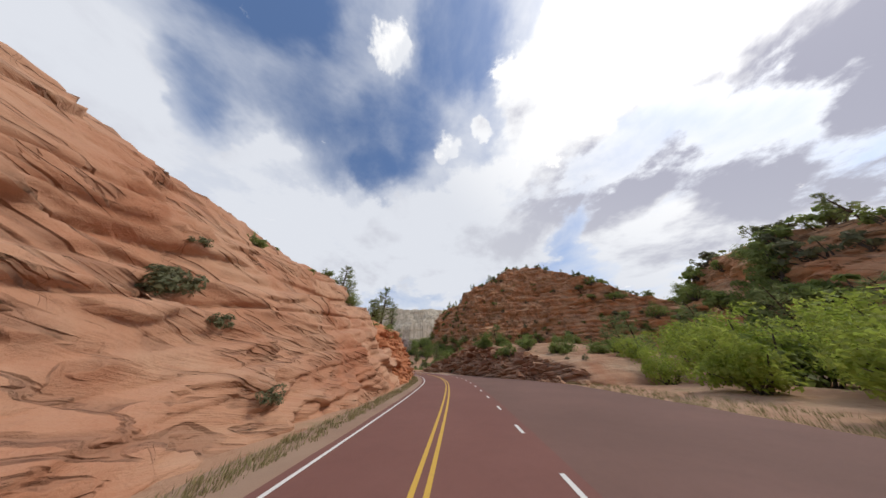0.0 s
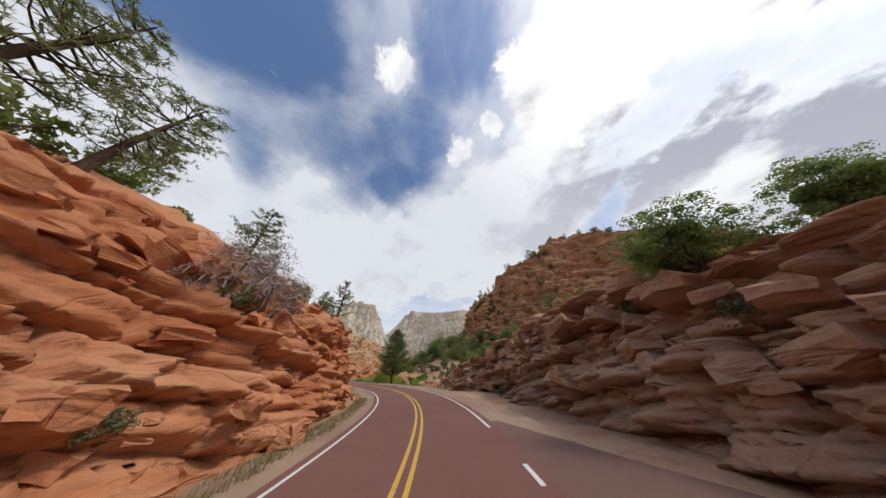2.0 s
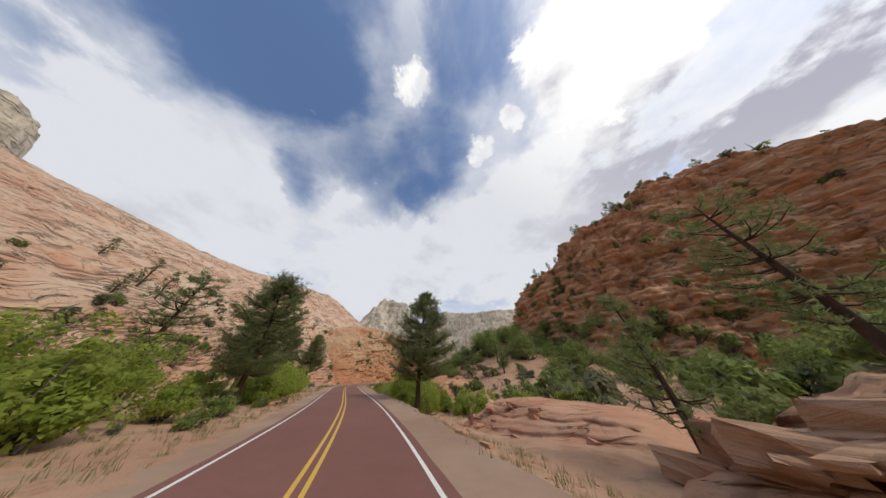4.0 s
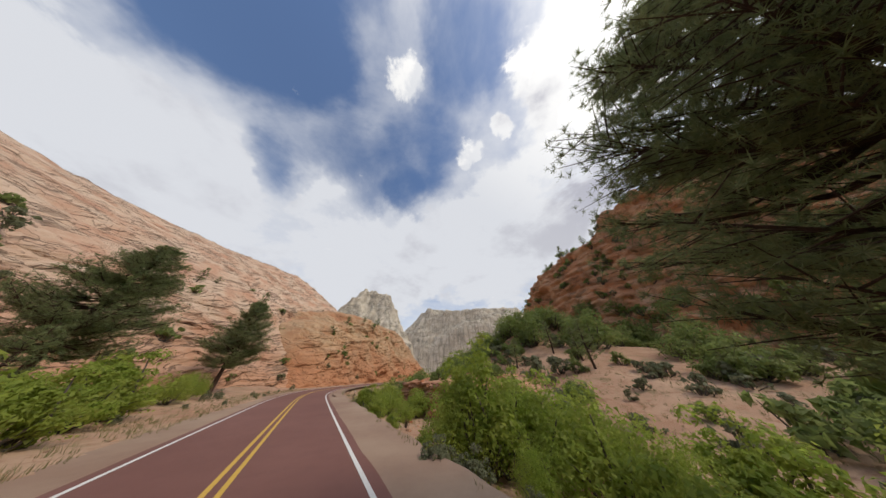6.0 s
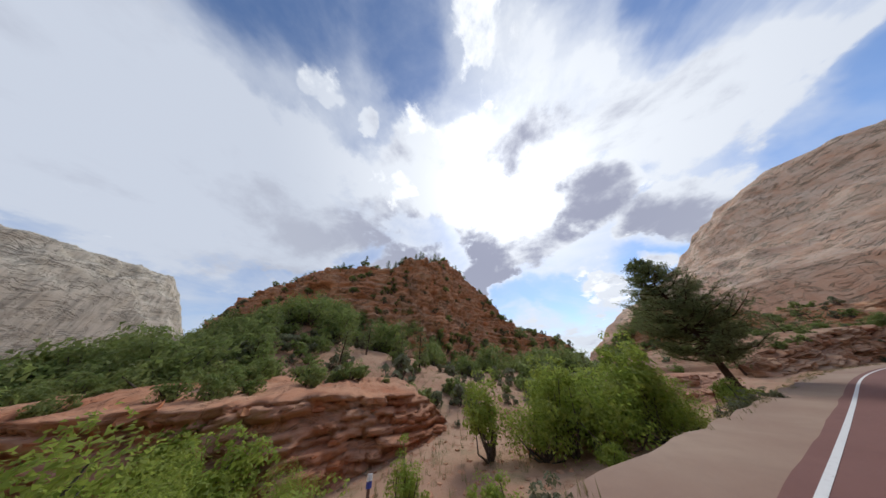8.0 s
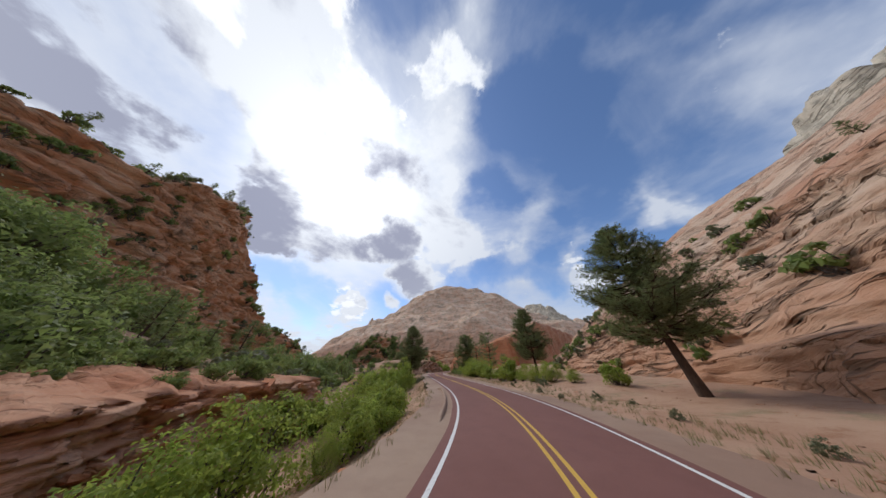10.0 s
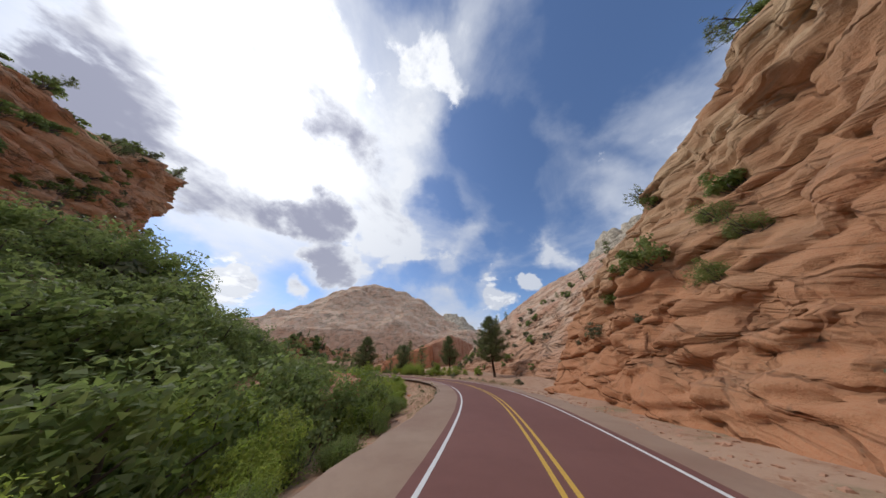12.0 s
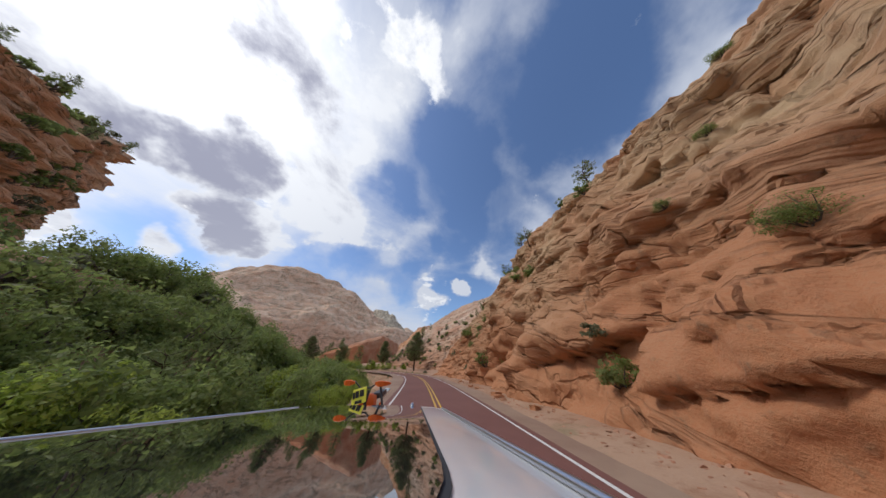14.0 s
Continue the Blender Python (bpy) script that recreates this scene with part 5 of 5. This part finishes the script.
def grass_strip(name, n, s_range, d_range, tall, label, seed):
    rng = np.random.default_rng(seed)
    V, F = [], []
    for i in range(n):
        s, d = rng.uniform(*s_range), rng.uniform(*d_range)
        p = ground_at(s, d)
        z0 = max(p.z, -0.02) if abs(d) < 5.2 else p.z
        for j in range(8):
            a, L = rng.uniform(0, 6.28), tall * rng.uniform(0.5, 1.3)
            bx, by = p.x + rng.normal() * 0.09, p.y + rng.normal() * 0.09
            w, t = 0.012, rng.uniform(0.1, 0.7)
            o = len(V)
            V += [(bx - w * math.sin(a), by + w * math.cos(a), z0 - 0.02), (bx + w * math.sin(a), by - w * math.cos(a), z0 - 0.02), (bx + L * t * math.cos(a), by + L * t * math.sin(a), z0 + L)]
            F.append((o, o + 1, o + 2))
    return tagged(mesh_ob(name, V, F, M_GRASS, smooth=False), label, "grass", kind="stuff")


grass_strip("verge_grass", 1900, (-6, 62), (-5.1, -4.1), 0.16, "dry yellow-green grass between road and rock", 1)
grass_strip("verge_grass_right", 1500, (60, 170), (5.0, 8.5), 0.22, "dry grass tufts on the verge", 2)
grass_strip("verge_grass_left", 1300, (62, 160), (-8.5, -4.7), 0.22, "dry grass tufts beside the bushes", 3)
grass_strip("slope_grass", 3600, (95, 215), (13, 42), 0.4, "dry grass and scrub on the sandy slope", 5)
grass_strip("turnout_grass", 900, (-4, 34), (13.6, 18), 0.3, "dry grass behind the turnout", 4)


def kerb():
    """A low asphalt kerb on the outside of the bend."""
    prof = ((0.0, -0.05), (0.02, 0.15), (0.08, 0.19), (0.2, 0.18), (0.26, -0.05))
    S = np.linspace(134, 150, 40)
    V = []
    for i, s in enumerate(S):
        e = min(1, i / 2, (39 - i) / 2)
        for d, z in prof:
            V.append(road_at(s, 3.75 + d + 0.5 * max(0, 1 - i / 5) ** 2, z * e - 0.02))
    ob = mesh_ob("kerb", V, grid_faces(40, 5)[:, ::-1], M_SHOULDER)
    return tagged(ob, "low weathered asphalt kerb at the bend", "kerb", kind="structure")


kerb()
M_STEEL = plain("rusted_post", (0.16, 0.085, 0.05), 0.8)
M_BLUE = plain("blue_band", (0.05, 0.07, 0.3), 0.5)
M_CREAM = plain("white_cap", (0.75, 0.75, 0.72), 0.5)


def marker_post(s, d, h, tilt):
    root = new("marker_post")
    p = ground_at(s, d)
    root.matrix_basis = pose(p.x, p.y, p.z, 0, tilt, road_heading(s))
    prof = Lump()
    for a, b, c, e in ((-0.03, 0.03, -0.006, 0.006), (-0.03, -0.02, 0.006, 0.035), (0.02, 0.03, 0.006, 0.035)):
        o = [(a, c, -0.3), (b, c, -0.3), (b, e, -0.3), (a, e, -0.3), (a, c, h), (b, c, h), (b, e, h), (a, e, h)]
        prof.take(([Vector(q) for q in o], [(0, 1, 5, 4), (1, 2, 6, 5), (2, 3, 7, 6), (3, 0, 4, 7), (4, 5, 6, 7)]))
    mesh_ob("stake", prof.v, prof.f, M_STEEL, root, smooth=False)
    for z0, z1, mat, n in ((h - 0.14, h - 0.07, M_BLUE, "reflector_band"), (h - 0.065, h + 0.01, M_CREAM, "cap")):
        v, f = tube([(0, 0.012, z0), (0, 0.012, z1)], [0.045, 0.045], 8)
        mesh_ob(n, v, f + [tuple(range(8)), tuple(range(15, 7, -1))], mat, root, smooth=False)
    return tagged(root, "tilted rusty steel marker post with blue band", "marker post")


marker_post(130.3, 5.6, 1.35, 13)
marker_post(99.2, 10.2, 1.9, -16)


def dead_tree(p, h, lean, turn):
    root = new("dead_tree")
    root.matrix_basis = pose(*p, 0, lean, turn)
    g = Lump()
    g.take(tube([(0, 0, -0.3), (0.05, 0, h * 0.5), (0, 0.05, h)], [0.16, 0.1, 0.02], 6))
    for i in range(7):
        z, a = h * (0.35 + 0.08 * i), i * 2.4
        g.take(tube([(0, 0, z), (0.5 * math.cos(a), 0.5 * math.sin(a), z + 0.2)], [0.035, 0.008], 4))
    mesh_ob("trunk", g.v, g.f, M_TWIG, root)
    return tagged(root, "bare grey dead tree on the cliff top", "dead tree")


dead_tree(on_rock(BUTTE, 104, 1.02), 8.0, -55, 200)
dead_tree(on_rock(BUTTE, 98, 1.03), 7.0, 12, 30)


# ================= car and motorcycle =================
def make_glass(name, tint, rough=0.02):
    m, nt, b = material(name)
    b.inputs["Base Color"].default_value = (*tint, 1)
    b.inputs["Roughness"].default_value = rough
    b.inputs["Specular IOR Level"].default_value = 0.8
    b.inputs["Coat Weight"].default_value = 1.0
    b.inputs["Coat Roughness"].default_value = 0.02
    return m


M_CARPAINT = plain("white_car_paint", (0.72, 0.73, 0.75), 0.3, 0.0, 0.8)
M_TINT = make_glass("dark_tinted_glass", (0.012, 0.012, 0.014))
M_RUBBER = plain("black_rubber", (0.025, 0.025, 0.027), 0.75)
M_PLASTIC = plain("black_plastic", (0.03, 0.03, 0.032), 0.45)
M_ALLOY = plain("brushed_aluminium", (0.55, 0.56, 0.58), 0.3, 1.0)
M_LAMPRED = plain("red_lamp", (0.35, 0.02, 0.02), 0.2)
M_LAMPCLEAR = plain("clear_lamp", (0.7, 0.72, 0.75), 0.15)
M_ORANGE = plain("orange_plastic", (0.85, 0.16, 0.02), 0.4)
M_LIME = plain("yellow_plate", (0.75, 0.72, 0.05), 0.45)


def loft(sections):
    """A skin over rings of equal count, closed at both ends."""
    n = len(sections[0])
    v = [Vector(p) for r in sections for p in r]
    f = []
    for i in range(len(sections) - 1):
        for k in range(n):
            f.append((i * n + k, i * n + (k + 1) % n, (i + 1) * n + (k + 1) % n, (i + 1) * n + k))
    f.append(tuple(range(n))[::-1])
    f.append(tuple(range((len(sections) - 1) * n, len(sections) * n)))
    return v, f


def part(name, vf, mat, parent, label="", bevel=0.0, smooth=True, m=None):
    ob = mesh_ob(name, vf[0], vf[1], mat, parent, label, smooth)
    if m is not None:
        ob.matrix_basis = m
    if bevel:
        b = ob.modifiers.new("bevel", "BEVEL")
        b.width, b.segments, b.limit_method = bevel, 2, "ANGLE"
    return ob


def box(x0, x1, y0, y1, z0, z1):
    v = [Vector((x, y, z)) for z in (z0, z1) for x, y in ((x0, y0), (x1, y0), (x1, y1), (x0, y1))]
    return v, [(3, 2, 1, 0), (4, 5, 6, 7), (0, 1, 5, 4), (1, 2, 6, 5), (2, 3, 7, 6), (3, 0, 4, 7)]


def wheel(parent, x, y, z, r, w, rim_mat, name="wheel"):
    """Tyre and rim, axle along x."""
    wob = mesh_ob(name, *tube([(-w * 0.4, 0, 0), (w * 0.4, 0, 0)], [r * 0.18, r * 0.18], 12), M_PLASTIC, parent)
    wob.matrix_basis = pose(x, y, z)
    prof = ((-w / 2, r * 0.66), (-w / 2, r * 0.9), (-w * 0.36, r), (w * 0.36, r), (w / 2, r * 0.9), (w / 2, r * 0.66))
    n = 28
    v = [Vector((a, q * math.cos(2 * math.pi * k / n), q * math.sin(2 * math.pi * k / n))) for k in range(n) for a, q in prof]
    f = [(k * 6 + j, ((k + 1) % n) * 6 + j, ((k + 1) % n) * 6 + (j + 1) % 6, k * 6 + (j + 1) % 6) for k in range(n) for j in range(6)]
    part("tyre", (v, f), M_RUBBER, wob)
    rim = Lump()
    for k in range(10):
        a = 2 * math.pi * k / 10
        rim.take(tube([(w * 0.3, 0, 0), (w * 0.25, r * 0.66 * math.cos(a), r * 0.66 * math.sin(a))], [r * 0.05, r * 0.035], 5))
        rim.take(tube([(-w * 0.3, 0, 0), (-w * 0.25, r * 0.66 * math.cos(a), r * 0.66 * math.sin(a))], [r * 0.05, r * 0.035], 5))
    for sx in (-0.3, 0.3):
        rim.take(tube([(sx * w, r * 0.67 * math.cos(2 * math.pi * k / n), r * 0.67 * math.sin(2 * math.pi * k / n)) for k in range(n + 1)], [r * 0.035] * (n + 1), 5))
    part("rim", (rim.v, rim.f), rim_mat, wob)
    return wob


def make_car(s, d, turn):
    root = new("car")
    p = road_at(s, d, 0.0)
    root.matrix_basis = pose(p.x, p.y, p.z, 0, 0, road_heading(s) + turn)
    W = 0.93
    # lower body: station, half width, sill, belt
    ring = []
    for y, w, z0, z1 in ((-2.34, 0.74, 0.5, 0.95), (-2.22, 0.86, 0.38, 1.08), (-1.6, W, 0.3, 1.12), (0.0, W, 0.28, 1.06), (0.9, W, 0.3, 1.03), (1.5, 0.92, 0.32, 0.98), (2.1, 0.86, 0.36, 0.86), (2.3, 0.74, 0.42, 0.74), (2.36, 0.6, 0.46, 0.64)):
        ring.append([(-w * 0.92, y, z0), (-w, y, z0 + 0.16), (-w, y, z1 - 0.16), (-w * 0.9, y, z1), (w * 0.9, y, z1), (w, y, z1 - 0.16), (w, y, z0 + 0.16), (w * 0.92, y, z0)])
    part("body", loft(ring), M_CARPAINT, root, bevel=0.03)
    cab = []
    for y, w, z0, z1 in ((-2.38, 0.72, 1.0, 1.06), (-2.2, 0.64, 1.0, 1.53), (-1.7, 0.65, 1.0, 1.59), (0.3, 0.66, 1.0, 1.79), (0.6, 0.66, 1.0, 1.77), (1.45, 0.76, 0.96, 1.02)):
        cab.append([(-0.86, y, z0), (-w - 0.02, y, z1 - 0.06), (-w + 0.05, y, z1), (w - 0.05, y, z1), (w + 0.02, y, z1 - 0.06), (0.86, y, z0)])
    part("cabin", loft(cab), M_TINT, root, "dark tinted window glass")
    # roof: a curved panel with a glass middle
    def roof_z(x, y):
        along = 0.104 * (y - 0.35) if y < 0.35 else -0.6 * (y - 0.35) ** 2
        return 1.952 + along - 0.012 * (x / 0.7) ** 2 - 0.012 * max(0.0, abs(x) - 0.65) / 0.1
    xs, ys = np.linspace(-0.80, 0.80, 23), np.linspace(-2.24, 0.7, 31)
    nx, ny = len(xs), len(ys)
    v = [Vector((x, y - 0.10 * (x / 0.7) ** 2 * (1 if y > 0.3 else -0.3), roof_z(x, y) + dz)) for dz in (0, -0.06) for y in ys for x in xs]
    q = grid_faces(ny, nx)
    n = ny * nx
    f = [tuple(a) for a in q.tolist()] + [tuple(i + n for i in a[::-1]) for a in q.tolist()]
    rim = [i for i in range(nx)] + [i * nx + nx - 1 for i in range(1, ny)] + [(ny - 1) * nx + i for i in range(nx - 2, -1, -1)] + [i * nx for i in range(ny - 2, 0, -1)]
    f += [(rim[k], rim[k - 1], rim[k - 1] + n, rim[k] + n) for k in range(len(rim))]
    part("roof", (v, f), M_CARPAINT, root)
    # the glass, with rounded front corners, in a black gasket
    for name, reach, lift, mat, tag in (("gasket", 0.012, 0.002, M_RUBBER, "black rubber gasket round the glass"), ("roof_glass", 0.0, 0.006, M_TINT, "glossy black panoramic roof glass")):
        v = []
        for k in range(31):
            q = k / 30
            curl = max(0.0, (q - 0.9) / 0.1)
            half = (0.52 + reach) * (1 - 0.03 * (1 - q)) - 0.10 * (1 - math.sqrt(1 - curl ** 2))
            for x in np.linspace(-1, 1, 15):
                y = (-2.12 - reach) * (1 - q) + (0.2 + reach - 0.1 * x * x) * q
                v.append(Vector((x * half, y, roof_z(x * half, y) + lift)))
        part(name, (v, [tuple(a) for a in grid_faces(31, 15).tolist()]), mat, root, tag)
    part("roof_fin", loft([[(-0.42 + w * sx, -2.2 + y, roof_z(-0.42, -2.2) + z) for sx, z in ((-1, 0.0), (1, 0.0), (0.4, h), (-0.4, h))] for y, w, h in ((-0.06, 0.012, 0.012), (0.0, 0.03, 0.03), (0.1, 0.012, 0.008))]), M_ALLOY, root, "small grey aerial fin")
    for sx in (-1, 1):
        part("roof_trim", tube([(sx * 0.745, y, roof_z(0.745, y) + 0.006) for y in np.linspace(-2.2, 0.4, 14)], [0.009] * 14, 6), M_ALLOY, root, "silver roof trim strip")
        part("headlamp", loft([[(sx * 0.55, 2.2, 0.66), (sx * 0.82, 2.06, 0.66), (sx * 0.82, 2.02, 0.8), (sx * 0.55, 2.16, 0.78)], [(sx * 0.55, 2.33, 0.66), (sx * 0.8, 2.16, 0.66), (sx * 0.8, 2.1, 0.78), (sx * 0.55, 2.28, 0.74)]]), M_LAMPCLEAR, root, "clear headlamp")
        part("tail_lamp", box(sx * 0.72 - 0.1, sx * 0.72 + 0.1, -2.33, -2.18, 0.86, 1.04), M_LAMPRED, root, "red tail lamp", 0.02)
        part("mirror", box(sx * 1.0 - 0.09, sx * 1.0 + 0.09, 0.72, 0.84, 1.04, 1.18), M_CARPAINT, root, bevel=0.03)
        for y in (-0.9, 0.25):
            part("door_handle", box(sx * 0.935 - 0.02, sx * 0.935 + 0.02, y, y + 0.2, 0.88, 0.91), M_CARPAINT, root, bevel=0.006)
        for y in (-1.42, 1.42):
            wheel(root, sx * 0.82, y, 0.35, 0.35, 0.23, M_ALLOY)
    part("front_bumper", box(-0.7, 0.7, 2.22, 2.42, 0.32, 0.5), M_PLASTIC, root, bevel=0.04)
    part("rear_bumper", box(-0.75, 0.75, -2.45, -2.25, 0.36, 0.56), M_PLASTIC, root, bevel=0.04)
    fin = []
    for y, w, h in ((-0.10, 0.006, 0.004), (-0.085, 0.03, 0.014), (-0.05, 0.05, 0.024), (0.0, 0.058, 0.028), (0.05, 0.05, 0.024), (0.085, 0.03, 0.014), (0.10, 0.006, 0.004)):
        fin.append([(0.56 + w * math.cos(a), y + 0.33, roof_z(0.56, y + 0.33) + 0.002 + max(0.0, h * math.sin(a))) for a in np.linspace(0, 2 * math.pi, 16, endpoint=False)])
    part("antenna_pod", loft(fin), M_PLASTIC, root, "black streamlined antenna pod")
    return tagged(root, "white car with black panoramic glass roof", "car")


make_car(224.65, 1.67, 0.9)


def make_rack(s, d, turn):
    root = new("hitch_rack")
    p = road_at(s, d, 0.0)
    root.matrix_basis = pose(p.x, p.y, p.z, 0, 0, road_heading(s) + turn)
    part("draw_bar", box(-0.04, 0.04, -0.5, 1.8, 0.42, 0.5), M_PLASTIC, root, bevel=0.01)
    part("platform", box(-0.16, 0.16, -0.95, 1.25, 0.5, 0.58), M_ALLOY, root, "ribbed aluminium ramp rail", 0.01)
    part("leg", box(-0.05, 0.05, -0.4, -0.3, 0.25, 0.5), M_PLASTIC, root, bevel=0.01)
    for sx in (-1, 1):
        part("rack_wheel", *(tube([(sx * 0.55 - 0.06, -0.35, 0.25), (sx * 0.55 + 0.06, -0.35, 0.25)], [0.25, 0.25], 24), M_RUBBER, root))
    part("axle", tube([(-0.55, -0.35, 0.25), (0.55, -0.35, 0.25)], [0.03, 0.03], 8), M_PLASTIC, root)
    return tagged(root, "small carrier with rail behind the car", "bike carrier")


def make_bike(s, d, turn):
    """An off-road motorcycle standing on the carrier, its front towards the car."""
    root = new("motorcycle")
    p = road_at(s, d, 0.58)
    root.matrix_basis = pose(p.x, p.y, p.z, 0, 0, road_heading(s) + turn) @ Matrix.Diagonal((1.0, 1.0, 1.06, 1))
    wheel(root, 0, 0.72, 0.34, 0.34, 0.09, M_ALLOY, "front_wheel")
    wheel(root, 0, -0.74, 0.32, 0.32, 0.12, M_ALLOY, "rear_wheel")
    for sx in (-1, 1):
        part("fork_leg", tube([(sx * 0.095, 0.72, 0.34), (sx * 0.095, 0.42, 1.0)], [0.03, 0.026], 8), M_PLASTIC, root)
        part("hand_guard", loft([[(sx * x, y + a, 1.11 + b * k) for a, b in ((0.0, -0.03), (0.03, -0.035), (0.035, 0.03), (0.0, 0.035))] for x, y, k in ((0.20, 0.42, 0.5), (0.27, 0.46, 1.2), (0.36, 0.45, 1.15), (0.42, 0.38, 0.8), (0.47, 0.30, 0.25))]), M_ORANGE, root, "bright orange hand guard", smooth=False)
        part("grip", tube([(sx * 0.27, 0.34, 1.12), (sx * 0.41, 0.30, 1.12)], [0.018, 0.018], 8), M_RUBBER, root)
    part("handlebar", tube([(-0.41, 0.30, 1.12), (-0.22, 0.36, 1.12), (-0.1, 0.38, 1.04), (0.1, 0.38, 1.04), (0.22, 0.36, 1.12), (0.41, 0.30, 1.12)], [0.012] * 6, 8), M_PLASTIC, root)
    plate = part("number_plate", loft([[(-0.13, 0.56, 0.84), (0.13, 0.56, 0.84), (0.12, 0.5, 1.05), (-0.12, 0.5, 1.05)], [(-0.13, 0.54, 0.84), (0.13, 0.54, 0.84), (0.12, 0.48, 1.05), (-0.12, 0.48, 1.05)]]), M_LIME, root, "yellow front number plate", 0.005, False, pose(0, 0, 0.93) @ pose(0, 0, 0, 0, 14, 0) @ pose(0.02, 0, -0.93))
    for x0, x1, z in ((-0.09, -0.015, 0.93), (0.0, 0.06, 0.93), (0.07, 0.105, 0.92), (-0.06, 0.06, 0.85)):
        y = 0.563 - 0.28 * (z - 0.84)
        part("plate_bar", box(x0, x1, y, y + 0.008, z, z + (0.09 if z > 0.9 else 0.04)), M_PLASTIC, plate, smooth=False)
    part("tie_strap", tube([(-0.3, 0.42, 1.08), (-0.5, 0.62, 0.7), (-0.62, 0.8, 0.35)], [0.022, 0.018, 0.018], 6), M_RUBBER, root, "black tie-down strap")
    part("front_fender", loft([[(-0.07, 1.05, 0.74), (0.07, 1.05, 0.74), (0.06, 1.05, 0.76), (-0.06, 1.05, 0.76)], [(-0.1, 0.62, 0.76), (0.1, 0.62, 0.76), (0.07, 0.62, 0.8), (-0.07, 0.62, 0.8)], [(-0.06, 0.3, 0.72), (0.06, 0.3, 0.72), (0.05, 0.3, 0.75), (-0.05, 0.3, 0.75)]]), M_CREAM, root, "white front fender")
    part("tank", loft([[(-0.06, 0.34, 0.72), (0.06, 0.34, 0.72), (0.05, 0.34, 0.9), (-0.05, 0.34, 0.9)], [(-0.16, 0.15, 0.62), (0.16, 0.15, 0.62), (0.1, 0.15, 0.94), (-0.1, 0.15, 0.94)], [(-0.1, -0.15, 0.66), (0.1, -0.15, 0.66), (0.08, -0.15, 0.88), (-0.08, -0.15, 0.88)]]), M_ORANGE, root, "orange fuel tank")
    part("seat", loft([[(-0.08, 0.0, 0.84), (0.08, 0.0, 0.84), (0.07, 0.0, 0.92), (-0.07, 0.0, 0.92)], [(-0.1, -0.4, 0.82), (0.1, -0.4, 0.82), (0.09, -0.4, 0.9), (-0.09, -0.4, 0.9)], [(-0.08, -0.8, 0.86), (0.08, -0.8, 0.86), (0.07, -0.8, 0.93), (-0.07, -0.8, 0.93)]]), M_PLASTIC, root, "black ribbed seat")
    part("rear_fender", loft([[(-0.1, -0.6, 0.8), (0.1, -0.6, 0.8), (0.08, -0.6, 0.84), (-0.08, -0.6, 0.84)], [(-0.07, -1.15, 0.9), (0.07, -1.15, 0.9), (0.05, -1.15, 0.92), (-0.05, -1.15, 0.92)]]), M_CREAM, root)
    part("engine", box(-0.14, 0.14, -0.2, 0.2, 0.3, 0.62), M_ALLOY, root, "grey finned engine block", 0.04)
    for sx in (-1, 1):
        part("frame_rail", tube([(sx * 0.05, 0.38, 0.85), (sx * 0.13, 0.2, 0.4), (sx * 0.14, -0.25, 0.36), (sx * 0.1, -0.35, 0.75)], [0.022] * 4, 8), M_ORANGE, root)
        part("swing_arm", tube([(sx * 0.09, -0.25, 0.4), (sx * 0.09, -0.74, 0.32)], [0.025, 0.02], 8), M_ALLOY, root)
    return tagged(root, "off-road motorcycle with orange guards on a carrier", "motorcycle")


make_rack(220.35, 2.2, 0.9)
make_bike(220.25, 2.2, -8.0)
